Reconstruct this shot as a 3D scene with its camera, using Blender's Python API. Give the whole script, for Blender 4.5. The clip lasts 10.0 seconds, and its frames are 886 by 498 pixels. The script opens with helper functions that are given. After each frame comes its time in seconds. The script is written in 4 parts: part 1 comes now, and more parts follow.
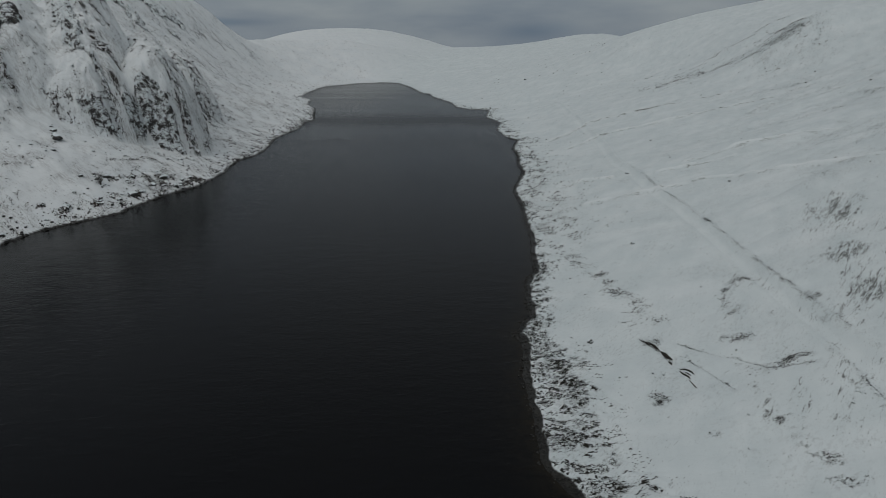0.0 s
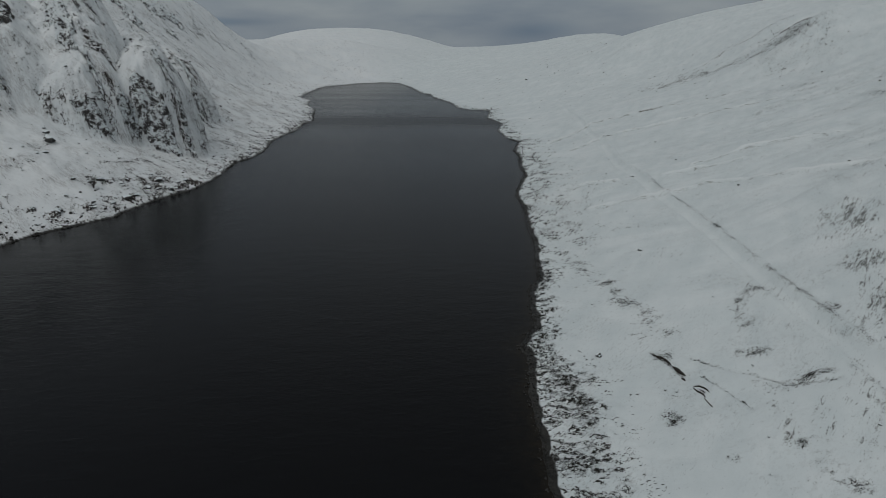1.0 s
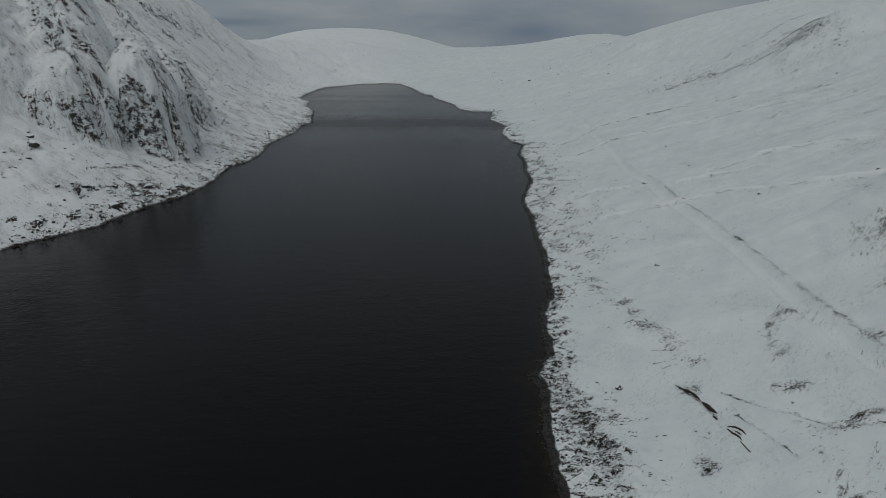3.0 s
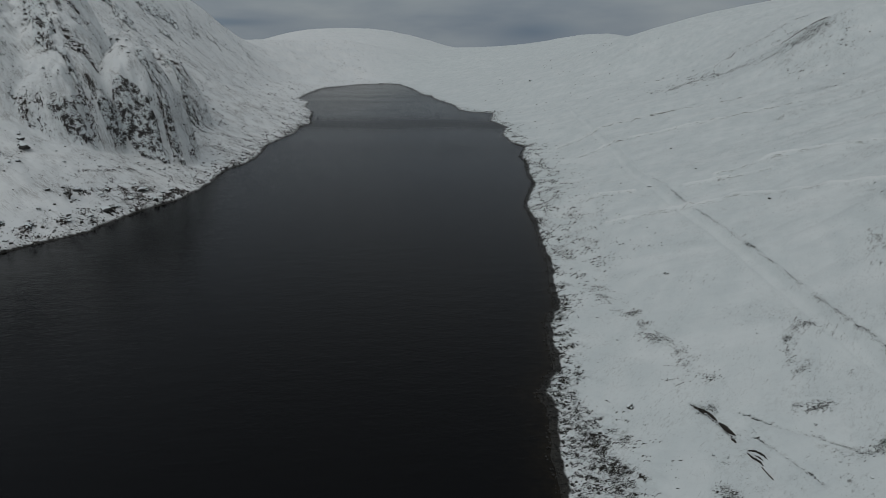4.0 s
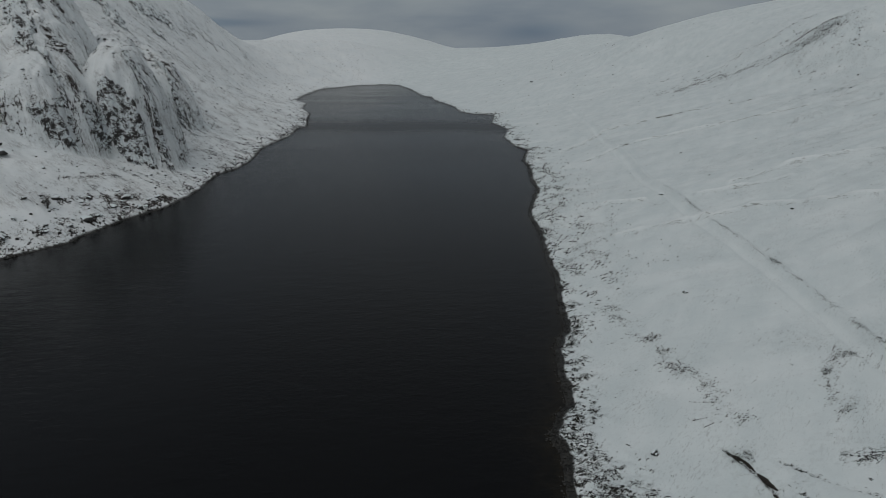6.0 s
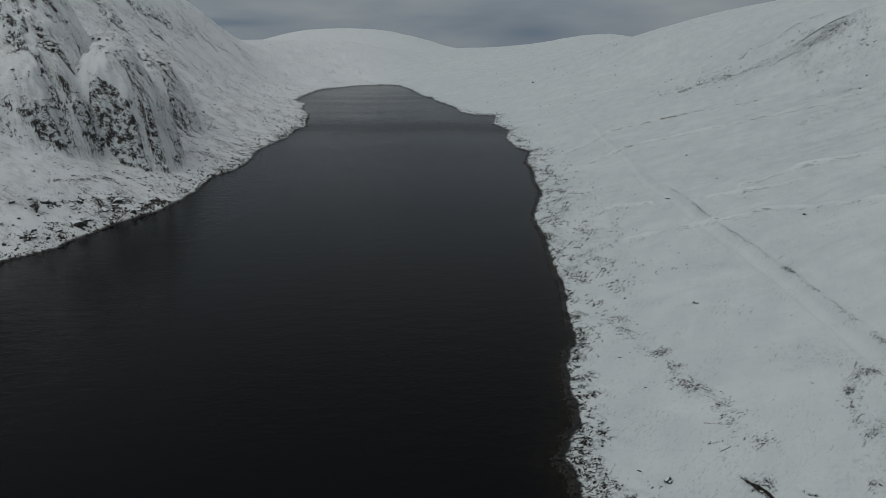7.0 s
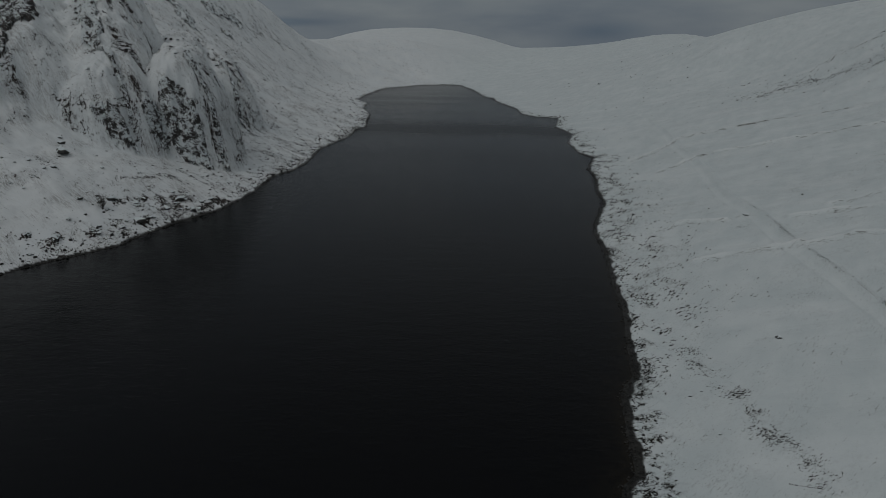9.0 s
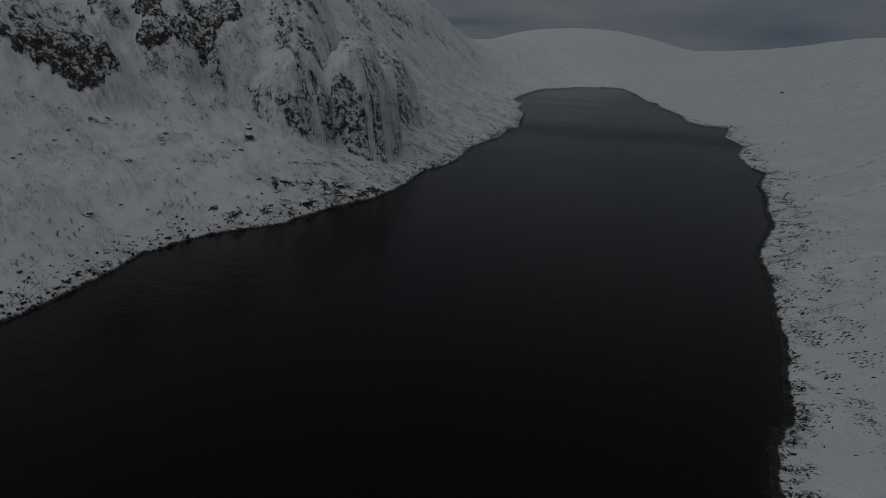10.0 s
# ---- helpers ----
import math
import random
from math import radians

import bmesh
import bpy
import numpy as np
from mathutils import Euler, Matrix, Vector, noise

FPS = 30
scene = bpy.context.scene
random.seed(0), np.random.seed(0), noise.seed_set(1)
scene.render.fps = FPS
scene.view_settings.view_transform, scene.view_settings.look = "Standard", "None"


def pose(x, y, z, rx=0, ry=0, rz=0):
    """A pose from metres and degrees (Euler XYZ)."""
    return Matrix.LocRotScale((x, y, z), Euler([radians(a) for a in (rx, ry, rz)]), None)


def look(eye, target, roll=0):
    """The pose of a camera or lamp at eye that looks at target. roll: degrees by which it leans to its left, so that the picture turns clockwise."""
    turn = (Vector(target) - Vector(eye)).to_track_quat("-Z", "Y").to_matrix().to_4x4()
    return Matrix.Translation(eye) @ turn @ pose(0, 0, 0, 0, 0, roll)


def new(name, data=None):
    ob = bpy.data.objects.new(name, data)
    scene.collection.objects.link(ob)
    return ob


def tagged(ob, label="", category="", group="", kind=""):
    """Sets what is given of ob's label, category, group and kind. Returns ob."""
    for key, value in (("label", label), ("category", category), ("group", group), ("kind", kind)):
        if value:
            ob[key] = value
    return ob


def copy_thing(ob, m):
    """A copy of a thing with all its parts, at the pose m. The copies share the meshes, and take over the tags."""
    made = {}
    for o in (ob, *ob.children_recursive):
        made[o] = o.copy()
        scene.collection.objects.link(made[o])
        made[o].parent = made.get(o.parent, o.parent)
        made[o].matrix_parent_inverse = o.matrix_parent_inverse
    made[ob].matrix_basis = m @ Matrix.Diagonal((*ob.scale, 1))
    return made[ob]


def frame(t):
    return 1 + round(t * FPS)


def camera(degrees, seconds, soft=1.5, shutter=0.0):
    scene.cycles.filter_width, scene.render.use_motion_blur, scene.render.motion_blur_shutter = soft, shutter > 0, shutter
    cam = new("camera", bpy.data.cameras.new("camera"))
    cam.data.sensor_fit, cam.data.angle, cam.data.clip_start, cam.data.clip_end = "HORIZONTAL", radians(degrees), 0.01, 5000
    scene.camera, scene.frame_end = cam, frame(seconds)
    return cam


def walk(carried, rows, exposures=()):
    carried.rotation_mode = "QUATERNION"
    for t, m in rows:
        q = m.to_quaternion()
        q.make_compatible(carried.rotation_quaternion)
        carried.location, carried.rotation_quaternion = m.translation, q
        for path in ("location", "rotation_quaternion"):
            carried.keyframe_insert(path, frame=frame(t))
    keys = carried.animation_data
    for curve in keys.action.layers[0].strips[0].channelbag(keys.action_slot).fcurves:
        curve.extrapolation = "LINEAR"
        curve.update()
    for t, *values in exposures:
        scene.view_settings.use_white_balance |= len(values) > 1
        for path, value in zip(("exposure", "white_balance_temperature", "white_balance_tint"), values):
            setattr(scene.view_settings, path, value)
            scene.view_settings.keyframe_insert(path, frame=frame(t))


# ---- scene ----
cam = camera(75.78, 10.0, soft=0.5)
PATH = [
    (0, (0.01, -0.00, 100.00), (0.60, 94.05, 66.02), -0.20),
    (0.5, (-0.20, 4.55, 100.13), (0.35, 98.59, 66.14), -0.18),
    (1, (-0.42, 9.20, 100.16), (0.12, 103.23, 66.14), -0.20),
    (1.5, (-0.63, 13.84, 100.16), (-0.11, 107.88, 66.18), -0.21),
    (2, (-0.93, 18.45, 100.18), (-0.45, 112.49, 66.21), -0.19),
    (2.5, (-1.17, 23.16, 100.22), (-0.76, 117.21, 66.25), -0.18),
    (4, (-1.87, 37.63, 100.15), (-1.43, 131.68, 66.18), -0.17),
    (4.5, (-1.99, 42.56, 100.08), (-1.51, 136.62, 66.12), -0.18),
    (5, (-2.04, 47.63, 100.04), (-1.58, 141.69, 66.09), -0.21),
    (5.5, (-1.96, 52.60, 99.92), (-1.48, 146.68, 66.02), -0.19),
    (7, (-1.41, 67.23, 99.57), (-1.10, 161.32, 65.69), -0.16),
    (7.5, (-1.27, 71.96, 99.67), (-1.01, 166.05, 65.80), -0.13),
    (8, (-1.23, 76.10, 99.92), (-0.94, 170.19, 66.06), -0.14),
    (8.5, (-1.44, 78.99, 100.49), (-3.72, 173.02, 66.52), -0.12),
    (9, (-1.39, 80.24, 101.11), (-10.85, 173.81, 67.12), 0.03),
    (9.5, (-1.12, 80.49, 101.48), (-20.74, 172.48, 67.53), 0.36),
    (10, (-0.51, 79.89, 101.71), (-33.86, 167.77, 67.58), 0.78),
]
EXPOSURES = [(0.0, 0.0, 6500, 10), (8.0, 0.0, 6500, 10), (8.5, -0.33, 6500, 10), (9.0, -0.68, 6500, 10), (9.5, -1.00, 6600, 14), (10.0, -1.27, 6450, 14)]
walk(cam, [(t, look(eye, target, roll)) for t, eye, target, roll in PATH], exposures=EXPOSURES)

# ---- light: an overcast winter sky, brighter overhead, with a weak and very soft sun behind the cloud ----
SUN_HEIGHT, SUN_BEARING = 55.0, 215.0
world = bpy.data.worlds.new("overcast_sky")
scene.world = world
world.use_nodes = True
wn, wl = world.node_tree.nodes, world.node_tree.links
wn.clear()
sky = wn.new("ShaderNodeTexSky")
sky.sky_type, sky.sun_disc = "NISHITA", False
sky.sun_elevation, sky.sun_rotation = radians(SUN_HEIGHT), radians(SUN_BEARING)
where = wn.new("ShaderNodeTexCoord")
split = wn.new("ShaderNodeSeparateXYZ")
wl.new(where.outputs["Generated"], split.inputs[0])
height = wn.new("ShaderNodeMapRange")
height.inputs["From Min"].default_value, height.inputs["From Max"].default_value = 0.0, 1.0
wl.new(split.outputs["Z"], height.inputs["Value"])
clouds = wn.new("ShaderNodeValToRGB")
clouds.color_ramp.elements[0].position, clouds.color_ramp.elements[0].color = 0.0, (0.178, 0.212, 0.245, 1)
clouds.color_ramp.elements[1].position, clouds.color_ramp.elements[1].color = 1.0, (0.36, 0.375, 0.385, 1)
mid = clouds.color_ramp.elements.new(0.16)
mid.color = (0.205, 0.235, 0.262, 1)
wl.new(height.outputs[0], clouds.inputs[0])
stretch = wn.new("ShaderNodeMapping")
stretch.inputs["Scale"].default_value = (3.0, 3.0, 13.0)
wl.new(where.outputs["Generated"], stretch.inputs[0])
billow = wn.new("ShaderNodeTexNoise")
billow.inputs["Scale"].default_value, billow.inputs["Detail"].default_value = 1.3, 5.0
wl.new(stretch.outputs[0], billow.inputs["Vector"])
shade = wn.new("ShaderNodeValToRGB")
shade.color_ramp.elements[0].position, shade.color_ramp.elements[0].color = 0.32, (0.76, 0.80, 0.86, 1)
shade.color_ramp.elements[1].position, shade.color_ramp.elements[1].color = 0.66, (1.24, 1.19, 1.12, 1)
wl.new(billow.outputs["Fac"], shade.inputs[0])
# two low banks of slate-blue cloud over the head of the glen
banks = None
for far_x, low, wide, tall in ((0.150, 0.018, 0.095, 0.024), (-0.340, 0.032, 0.110, 0.009)):
    moved = wn.new("ShaderNodeMapping")
    moved.inputs["Location"].default_value = (-far_x / wide, 0, -low / tall)
    moved.inputs["Scale"].default_value = (1 / wide, 0, 1 / tall)
    wl.new(where.outputs["Generated"], moved.inputs[0])
    reach = wn.new("ShaderNodeVectorMath")
    reach.operation = "LENGTH"
    wl.new(moved.outputs[0], reach.inputs[0])
    ragged = wn.new("ShaderNodeMath")
    ragged.operation = "MULTIPLY_ADD"
    ragged.inputs[1].default_value = -2.2
    wl.new(billow.outputs["Fac"], ragged.inputs[0])
    wl.new(reach.outputs["Value"], ragged.inputs[2])
    thick = wn.new("ShaderNodeMapRange")
    thick.interpolation_type = "SMOOTHSTEP"
    thick.inputs["From Min"].default_value, thick.inputs["From Max"].default_value = 0.05, -1.0
    wl.new(ragged.outputs[0], thick.inputs["Value"])
    if banks:
        higher = wn.new("ShaderNodeMath")
        higher.operation = "MAXIMUM"
        wl.new(banks, higher.inputs[0])
        wl.new(thick.outputs[0], higher.inputs[1])
        banks = higher.outputs[0]
    else:
        banks = thick.outputs[0]
slate = wn.new("ShaderNodeMix")
slate.data_type, slate.blend_type = "RGBA", "MULTIPLY"
slate.inputs[7].default_value = (0.66, 0.74, 0.83, 1)
wl.new(banks, slate.inputs[0])
wl.new(shade.outputs[0], slate.inputs[6])
grey = wn.new("ShaderNodeMix")
grey.data_type, grey.blend_type = "RGBA", "MULTIPLY"
grey.inputs[0].default_value = 1.0
wl.new(clouds.outputs[0], grey.inputs[6])
wl.new(slate.outputs[2], grey.inputs[7])
clear_bg, cloud_bg = wn.new("ShaderNodeBackground"), wn.new("ShaderNodeBackground")
clear_bg.inputs["Strength"].default_value = 0.05
cloud_bg.inputs["Strength"].default_value = 1.0
wl.new(sky.outputs[0], clear_bg.inputs["Color"])
wl.new(grey.outputs[2], cloud_bg.inputs["Color"])
both = wn.new("ShaderNodeMixShader")
both.inputs[0].default_value = 0.94
wl.new(clear_bg.outputs[0], both.inputs[1])
wl.new(cloud_bg.outputs[0], both.inputs[2])
wout = wn.new("ShaderNodeOutputWorld")
wl.new(both.outputs[0], wout.inputs[0])

sun = new("sun", bpy.data.lights.new("sun", "SUN"))
sun.data.energy, sun.data.angle, sun.data.color = 0.55, radians(25), (1.0, 0.99, 0.96)
sun.matrix_world = look((0, 0, 900), (math.sin(radians(SUN_BEARING)) * -900 / math.tan(radians(SUN_HEIGHT)),
                                      math.cos(radians(SUN_BEARING)) * -900 / math.tan(radians(SUN_HEIGHT)), 0))


# ---- materials ----
class Nodes:
    """A short way to write node materials."""

    def __init__(self, name):
        self.mat = bpy.data.materials.new(name)
        self.mat.use_nodes = True
        self.tree = self.mat.node_tree
        self.tree.nodes.clear()
        self.out = self.tree.nodes.new("ShaderNodeOutputMaterial")

    def add(self, kind, **inputs):
        node = self.tree.nodes.new(kind)
        for key, value in inputs.items():
            self.feed(node.inputs[int(key[1:]) if key[0] == "_" else key.replace("_", " ")], value)
        return node

    def feed(self, socket, value):
        if isinstance(value, bpy.types.NodeSocket):
            self.tree.links.new(value, socket)
        else:
            socket.default_value = value

    def place(self, scale=(1, 1, 1), turn=0.0):
        co = self.add("ShaderNodeTexCoord").outputs["Object"]
        return self.add("ShaderNodeMapping", Vector=co, Scale=scale, Rotation=(0, 0, radians(turn))).outputs[0]

    def along(self, turn, ratio, upright=1.0):
        """Object space turned and then drawn out along one level direction."""
        co = self.add("ShaderNodeTexCoord").outputs["Object"]
        turned = self.add("ShaderNodeMapping", Vector=co, Rotation=(0, 0, radians(-turn))).outputs[0]
        return self.add("ShaderNodeMapping", Vector=turned, Scale=(ratio, 1.0, upright)).outputs[0]

    def noise(self, size, detail=4.0, vector=None, rough=0.55, twist=0.0):
        return self.add("ShaderNodeTexNoise", Vector=vector or self.place(), Scale=1 / size, Detail=detail, Roughness=rough, Distortion=twist).outputs["Fac"]

    def attr(self, name):
        node = self.add("ShaderNodeAttribute")
        node.attribute_name = name
        return node.outputs["Fac"]

    def span(self, value, a, b, c=0.0, d=1.0, smooth=False):
        node = self.add("ShaderNodeMapRange", Value=value, From_Min=a, From_Max=b, To_Min=c, To_Max=d)
        node.interpolation_type = "SMOOTHSTEP" if smooth else "LINEAR"
        return node.outputs[0]

    def sum(self, op, a, b):
        node = self.add("ShaderNodeMath", _0=a, _1=b)
        node.operation = op
        return node.outputs[0]

    def apart(self, value):
        """How far a noise lies from its middle."""
        node = self.add("ShaderNodeMath", _0=self.sum("SUBTRACT", value, 0.5))
        node.operation = "ABSOLUTE"
        return node.outputs[0]

    def mix(self, factor, a, b):
        node = self.add("ShaderNodeMix")
        node.data_type = "RGBA"
        self.feed(node.inputs[0], factor)
        self.feed(node.inputs[6], a)
        self.feed(node.inputs[7], b)
        return node.outputs[2]

    def blend(self, factor, a, b):
        node = self.add("ShaderNodeMix")
        self.feed(node.inputs[0], factor)
        self.feed(node.inputs[2], a)
        self.feed(node.inputs[3], b)
        return node.outputs[0]

    def bump(self, height, distance, strength=1.0, normal=None):
        node = self.add("ShaderNodeBump", Height=height, Distance=distance, Strength=strength)
        if normal:
            self.feed(node.inputs["Normal"], normal)
        return node.outputs[0]

    def done(self, **inputs):
        shader = self.add("ShaderNodeBsdfPrincipled", **inputs)
        self.tree.links.new(shader.outputs[0], self.out.inputs[0])
        return self.mat


def rgb(r, g, b):
    return (r, g, b, 1.0)


SNOW = rgb(0.75, 0.80, 0.81)


def ground_material():
    n = Nodes("snow_over_rock_and_heather")
    east, bare, wet = n.attr("east"), n.attr("bare"), n.attr("wet")
    # how the snow breaks up: short strokes across the slope on the moor, ragged blots on the rock
    moor = n.noise(0.42, 6.0, n.along(28, 0.55, 0.8), 0.68, 1.6)
    moor_wide = n.noise(2.4, 3.0, n.along(40, 0.6, 0.8))
    crag = n.attr("crag")
    rock = n.noise(0.95, 7.0, n.along(-25, 0.45, 0.9), 0.68, 0.9)
    streak = n.noise(1.0, 6.0, n.along(-35, 0.2, 0.3), 0.68, 0.6)
    loose = n.noise(0.8, 6.0, n.along(-35, 0.6, 1.1), 0.66, 0.6)
    loose = n.blend(n.span(n.noise(30.0, 3.0), 0.46, 0.64, 0.0, 0.6), loose, streak)
    rock = n.blend(n.span(crag, 0.1, 0.6), loose, n.blend(n.span(n.noise(22.0, 3.0), 0.46, 0.60, 0.0, 0.8), rock, streak))
    rock_wide = n.noise(5.0, 4.0)
    moor_v = n.span(n.blend(0.26, moor, moor_wide), 0.385, 0.615)
    # curled strokes, as heather roots and terrace edges show
    moor_v = n.blend(0.5, moor_v, n.span(n.apart(n.noise(0.95, 4.0, n.along(12, 0.5), 0.55, 1.0)), 0.0, 0.17))
    rock_v = n.span(n.blend(0.28, rock, rock_wide), 0.385, 0.615)
    # on the noses the strokes run down the fall lines
    level_z = n.add("ShaderNodeSeparateXYZ", Vector=n.place()).outputs["Z"]
    fall = n.add("ShaderNodeCombineXYZ", X=n.attr("lane"), Y=n.sum("MULTIPLY", level_z, 0.42)).outputs[0]
    streaks = n.blend(0.42, n.noise(1.1, 6.0, fall, 0.68, 0.8), n.noise(0.8, 6.0, None, 0.68))
    streaks = n.blend(0.25, streaks, n.noise(5.0, 3.0, fall, 0.55, 0.6))
    rock_v = n.blend(n.attr("nose"), rock_v, n.span(streaks, 0.40, 0.60))
    v = n.blend(east, rock_v, moor_v)
    thin = n.sum("SUBTRACT", bare, v)
    mask = n.span(thin, 0.05, 0.095, 0, 1, True)
    edge = n.sum("MAXIMUM", mask, n.span(thin, -0.08, 0.06, 0.0, 0.12, True))
    # colours
    grain = n.noise(0.5, 6.0, None, 0.65)
    heather = n.mix(n.span(grain, 0.3, 0.7), rgb(0.010, 0.010, 0.008), rgb(0.042, 0.039, 0.029))
    stone = n.mix(n.span(n.noise(2.3, 7.0, None, 0.7), 0.3, 0.7), rgb(0.016, 0.013, 0.012), rgb(0.092, 0.076, 0.066))
    rusty = n.mix(n.span(n.noise(11.0, 4.0), 0.52, 0.68, 0.0, 0.5), stone, rgb(0.055, 0.043, 0.029))
    earth = n.mix(east, rusty, heather)
    snow = n.mix(n.span(n.noise(34.0, 5.0), 0.35, 0.65), rgb(0.755, 0.79, 0.80), rgb(0.81, 0.835, 0.835))
    # thin snow with grass tips in it
    tips_west = n.noise(1.7, 8.0, n.place((0.20, 1.0, 0.24), 14), 0.72, 0.8)
    tips_east = n.noise(1.1, 8.0, n.along(30, 0.5), 0.72)
    tips = n.sum("MULTIPLY", n.span(n.blend(east, tips_west, tips_east), n.blend(east, 0.44, 0.52), n.blend(east, 0.62, 0.58)), n.span(bare, 0.0, 0.28, 0.0, n.blend(east, 0.26, 0.30)))
    # drifted snow is clean and deep, its ridge crests painted whiter for caught light, the crust on the moor thin, with
    # grass standing through it
    crust = n.mix(n.span(n.noise(9.0, 5.0, n.along(60, 0.4)), 0.35, 0.65), rgb(0.645, 0.702, 0.708), rgb(0.715, 0.764, 0.766))
    snow = n.mix(east, snow, n.mix(n.attr("drift"), crust, rgb(0.815, 0.85, 0.85)))
    snow = n.mix(tips, snow, n.mix(east, rgb(0.36, 0.37, 0.36), rgb(0.26, 0.265, 0.25)))
    stalks = n.blend(0.4, n.noise(0.8, 6.0, n.along(45, 0.22, 0.3), 0.68, 0.8), n.noise(0.4, 5.0, None, 0.7))
    sparse = n.sum("SUBTRACT", 0.605, n.sum("MULTIPLY", n.attr("grass"), 0.165))
    grass = n.span(n.sum("SUBTRACT", stalks, sparse), 0.0, 0.06, 0.0, 0.85)
    snow = n.mix(grass, snow, rgb(0.060, 0.058, 0.050))
    flecks = n.span(n.noise(0.55, 6.0, n.along(48, 0.30, 0.4), 0.68, 0.6), 0.545, 0.62)
    flecks = n.sum("MULTIPLY", flecks, n.span(n.noise(13.0, 5.0, n.along(48, 0.4), 0.62), 0.47, 0.62, 0.02, 0.28))
    snow = n.mix(n.sum("MULTIPLY", flecks, east), snow, rgb(0.17, 0.17, 0.16))
    # thin dark lines of grass and runnels that follow the fall of the west slope
    lines = None
    for turn, size in ((-38, 2.3), (-12, 3.0), (-22, 1.7)):
        wave = n.noise(size, 5.0, n.along(turn, 0.11, 0.12), 0.62, 0.7)
        line = n.span(n.apart(wave), 0.005, 0.016, 1.0, 0.0)
        lines = line if lines is None else n.sum("MAXIMUM", lines, line)
    lines = n.sum("MULTIPLY", lines, n.span(n.noise(19.0, 5.0, None, 0.6), 0.46, 0.62, 0.0, 0.62))
    far_y = n.add("ShaderNodeSeparateXYZ", Vector=n.place()).outputs["Y"]
    lines = n.sum("MULTIPLY", lines, n.sum("MULTIPLY", n.span(far_y, 800, 1300, 1.0, 0.0), n.sum("SUBTRACT", 1.0, east)))
    snow = n.mix(lines, snow, rgb(0.12, 0.098, 0.082))
    colour = n.mix(edge, snow, earth)
    shingle = n.mix(n.span(n.noise(0.7, 5.0), 0.35, 0.65), rgb(0.006, 0.006, 0.005), rgb(0.035, 0.033, 0.028))
    colour = n.mix(wet, colour, shingle)
    # relief
    drift = n.noise(5.0, 6.0, n.place((0.22, 1.0, 0.8), -14), 0.6)
    fine = n.noise(0.8, 4.0)
    normal = n.bump(n.blend(0.25, drift, fine), 0.75, n.span(far_y, 550, 1500, 0.55, 0.10))
    normal = n.bump(mask, 0.35, 0.55, normal)
    normal = n.bump(n.sum("MULTIPLY", n.noise(1.6, 8.0, None, 0.7), mask), 0.9, 0.9, normal)
    rough = n.blend(wet, n.blend(mask, 0.62, 0.85), 0.35)
    return n.done(Base_Color=colour, Roughness=rough, Normal=normal, Specular_IOR_Level=n.blend(mask, 0.25, 0.35))


def water_material():
    n = Nodes("dark_loch_water")
    shallow = n.attr("shallow")
    bed = n.mix(n.span(n.noise(3.0, 5.0), 0.35, 0.65), rgb(0.006, 0.005, 0.003), rgb(0.018, 0.014, 0.008))
    colour = n.mix(shallow, rgb(0.0006, 0.0010, 0.0020), bed)
    lanes = n.noise(90.0, 4.0, n.place((0.18, 1.0, 1.0), 4), 0.6)
    ripple = n.noise(1.5, 3.0, n.place((0.55, 1.0, 1.0), 8), 0.55)
    swell = n.noise(6.0, 3.0, n.place((0.5, 1.0, 1.0), -6), 0.5)
    breeze = n.attr("breeze")
    normal = n.bump(ripple, n.blend(breeze, 0.10, 0.20), n.span(lanes, 0.35, 0.65, 0.78, 1.0))
    catspaw = n.span(n.noise(2.6, 4.0, n.along(8, 0.3), 0.6), 0.57, 0.68)
    normal = n.bump(catspaw, 0.035, 0.8, normal)
    normal = n.bump(swell, 0.22, 0.7, normal)
    return n.done(Base_Color=colour, Roughness=n.blend(breeze, n.span(lanes, 0.36, 0.64, 0.19, 0.23), 0.30), Normal=normal, IOR=1.333, Specular_IOR_Level=0.22)


def stone_material(name, dark, light, frost):
    """Rock with a thin hold of snow on what faces up."""
    n = Nodes(name)
    tone = n.add("ShaderNodeObjectInfo").outputs["Random"]
    body = n.mix(n.span(n.noise(0.5, 7.0, None, 0.7), 0.3, 0.7), dark, light)
    body = n.mix(n.span(tone, 0, 1, 0.0, 0.35), body, rgb(0.030, 0.028, 0.024))
    up = n.add("ShaderNodeSeparateXYZ", Vector=n.add("ShaderNodeNewGeometry").outputs["Normal"]).outputs["Z"]
    dust = n.span(n.sum("ADD", up, n.span(n.noise(0.35, 5.0), 0.3, 0.7, -0.35, 0.35)), frost, frost + 0.12, 0, 1, True)
    normal = n.bump(n.noise(0.4, 8.0, None, 0.7), 0.12, 0.8)
    return n.done(Base_Color=n.mix(dust, body, SNOW), Roughness=0.82, Normal=normal)


def plain_material(name, dark, light, size, rough=0.85, bump=0.05):
    n = Nodes(name)
    grain = n.noise(size, 6.0, None, 0.65)
    return n.done(Base_Color=n.mix(n.span(grain, 0.3, 0.7), dark, light), Roughness=rough, Normal=n.bump(grain, bump, 0.8))


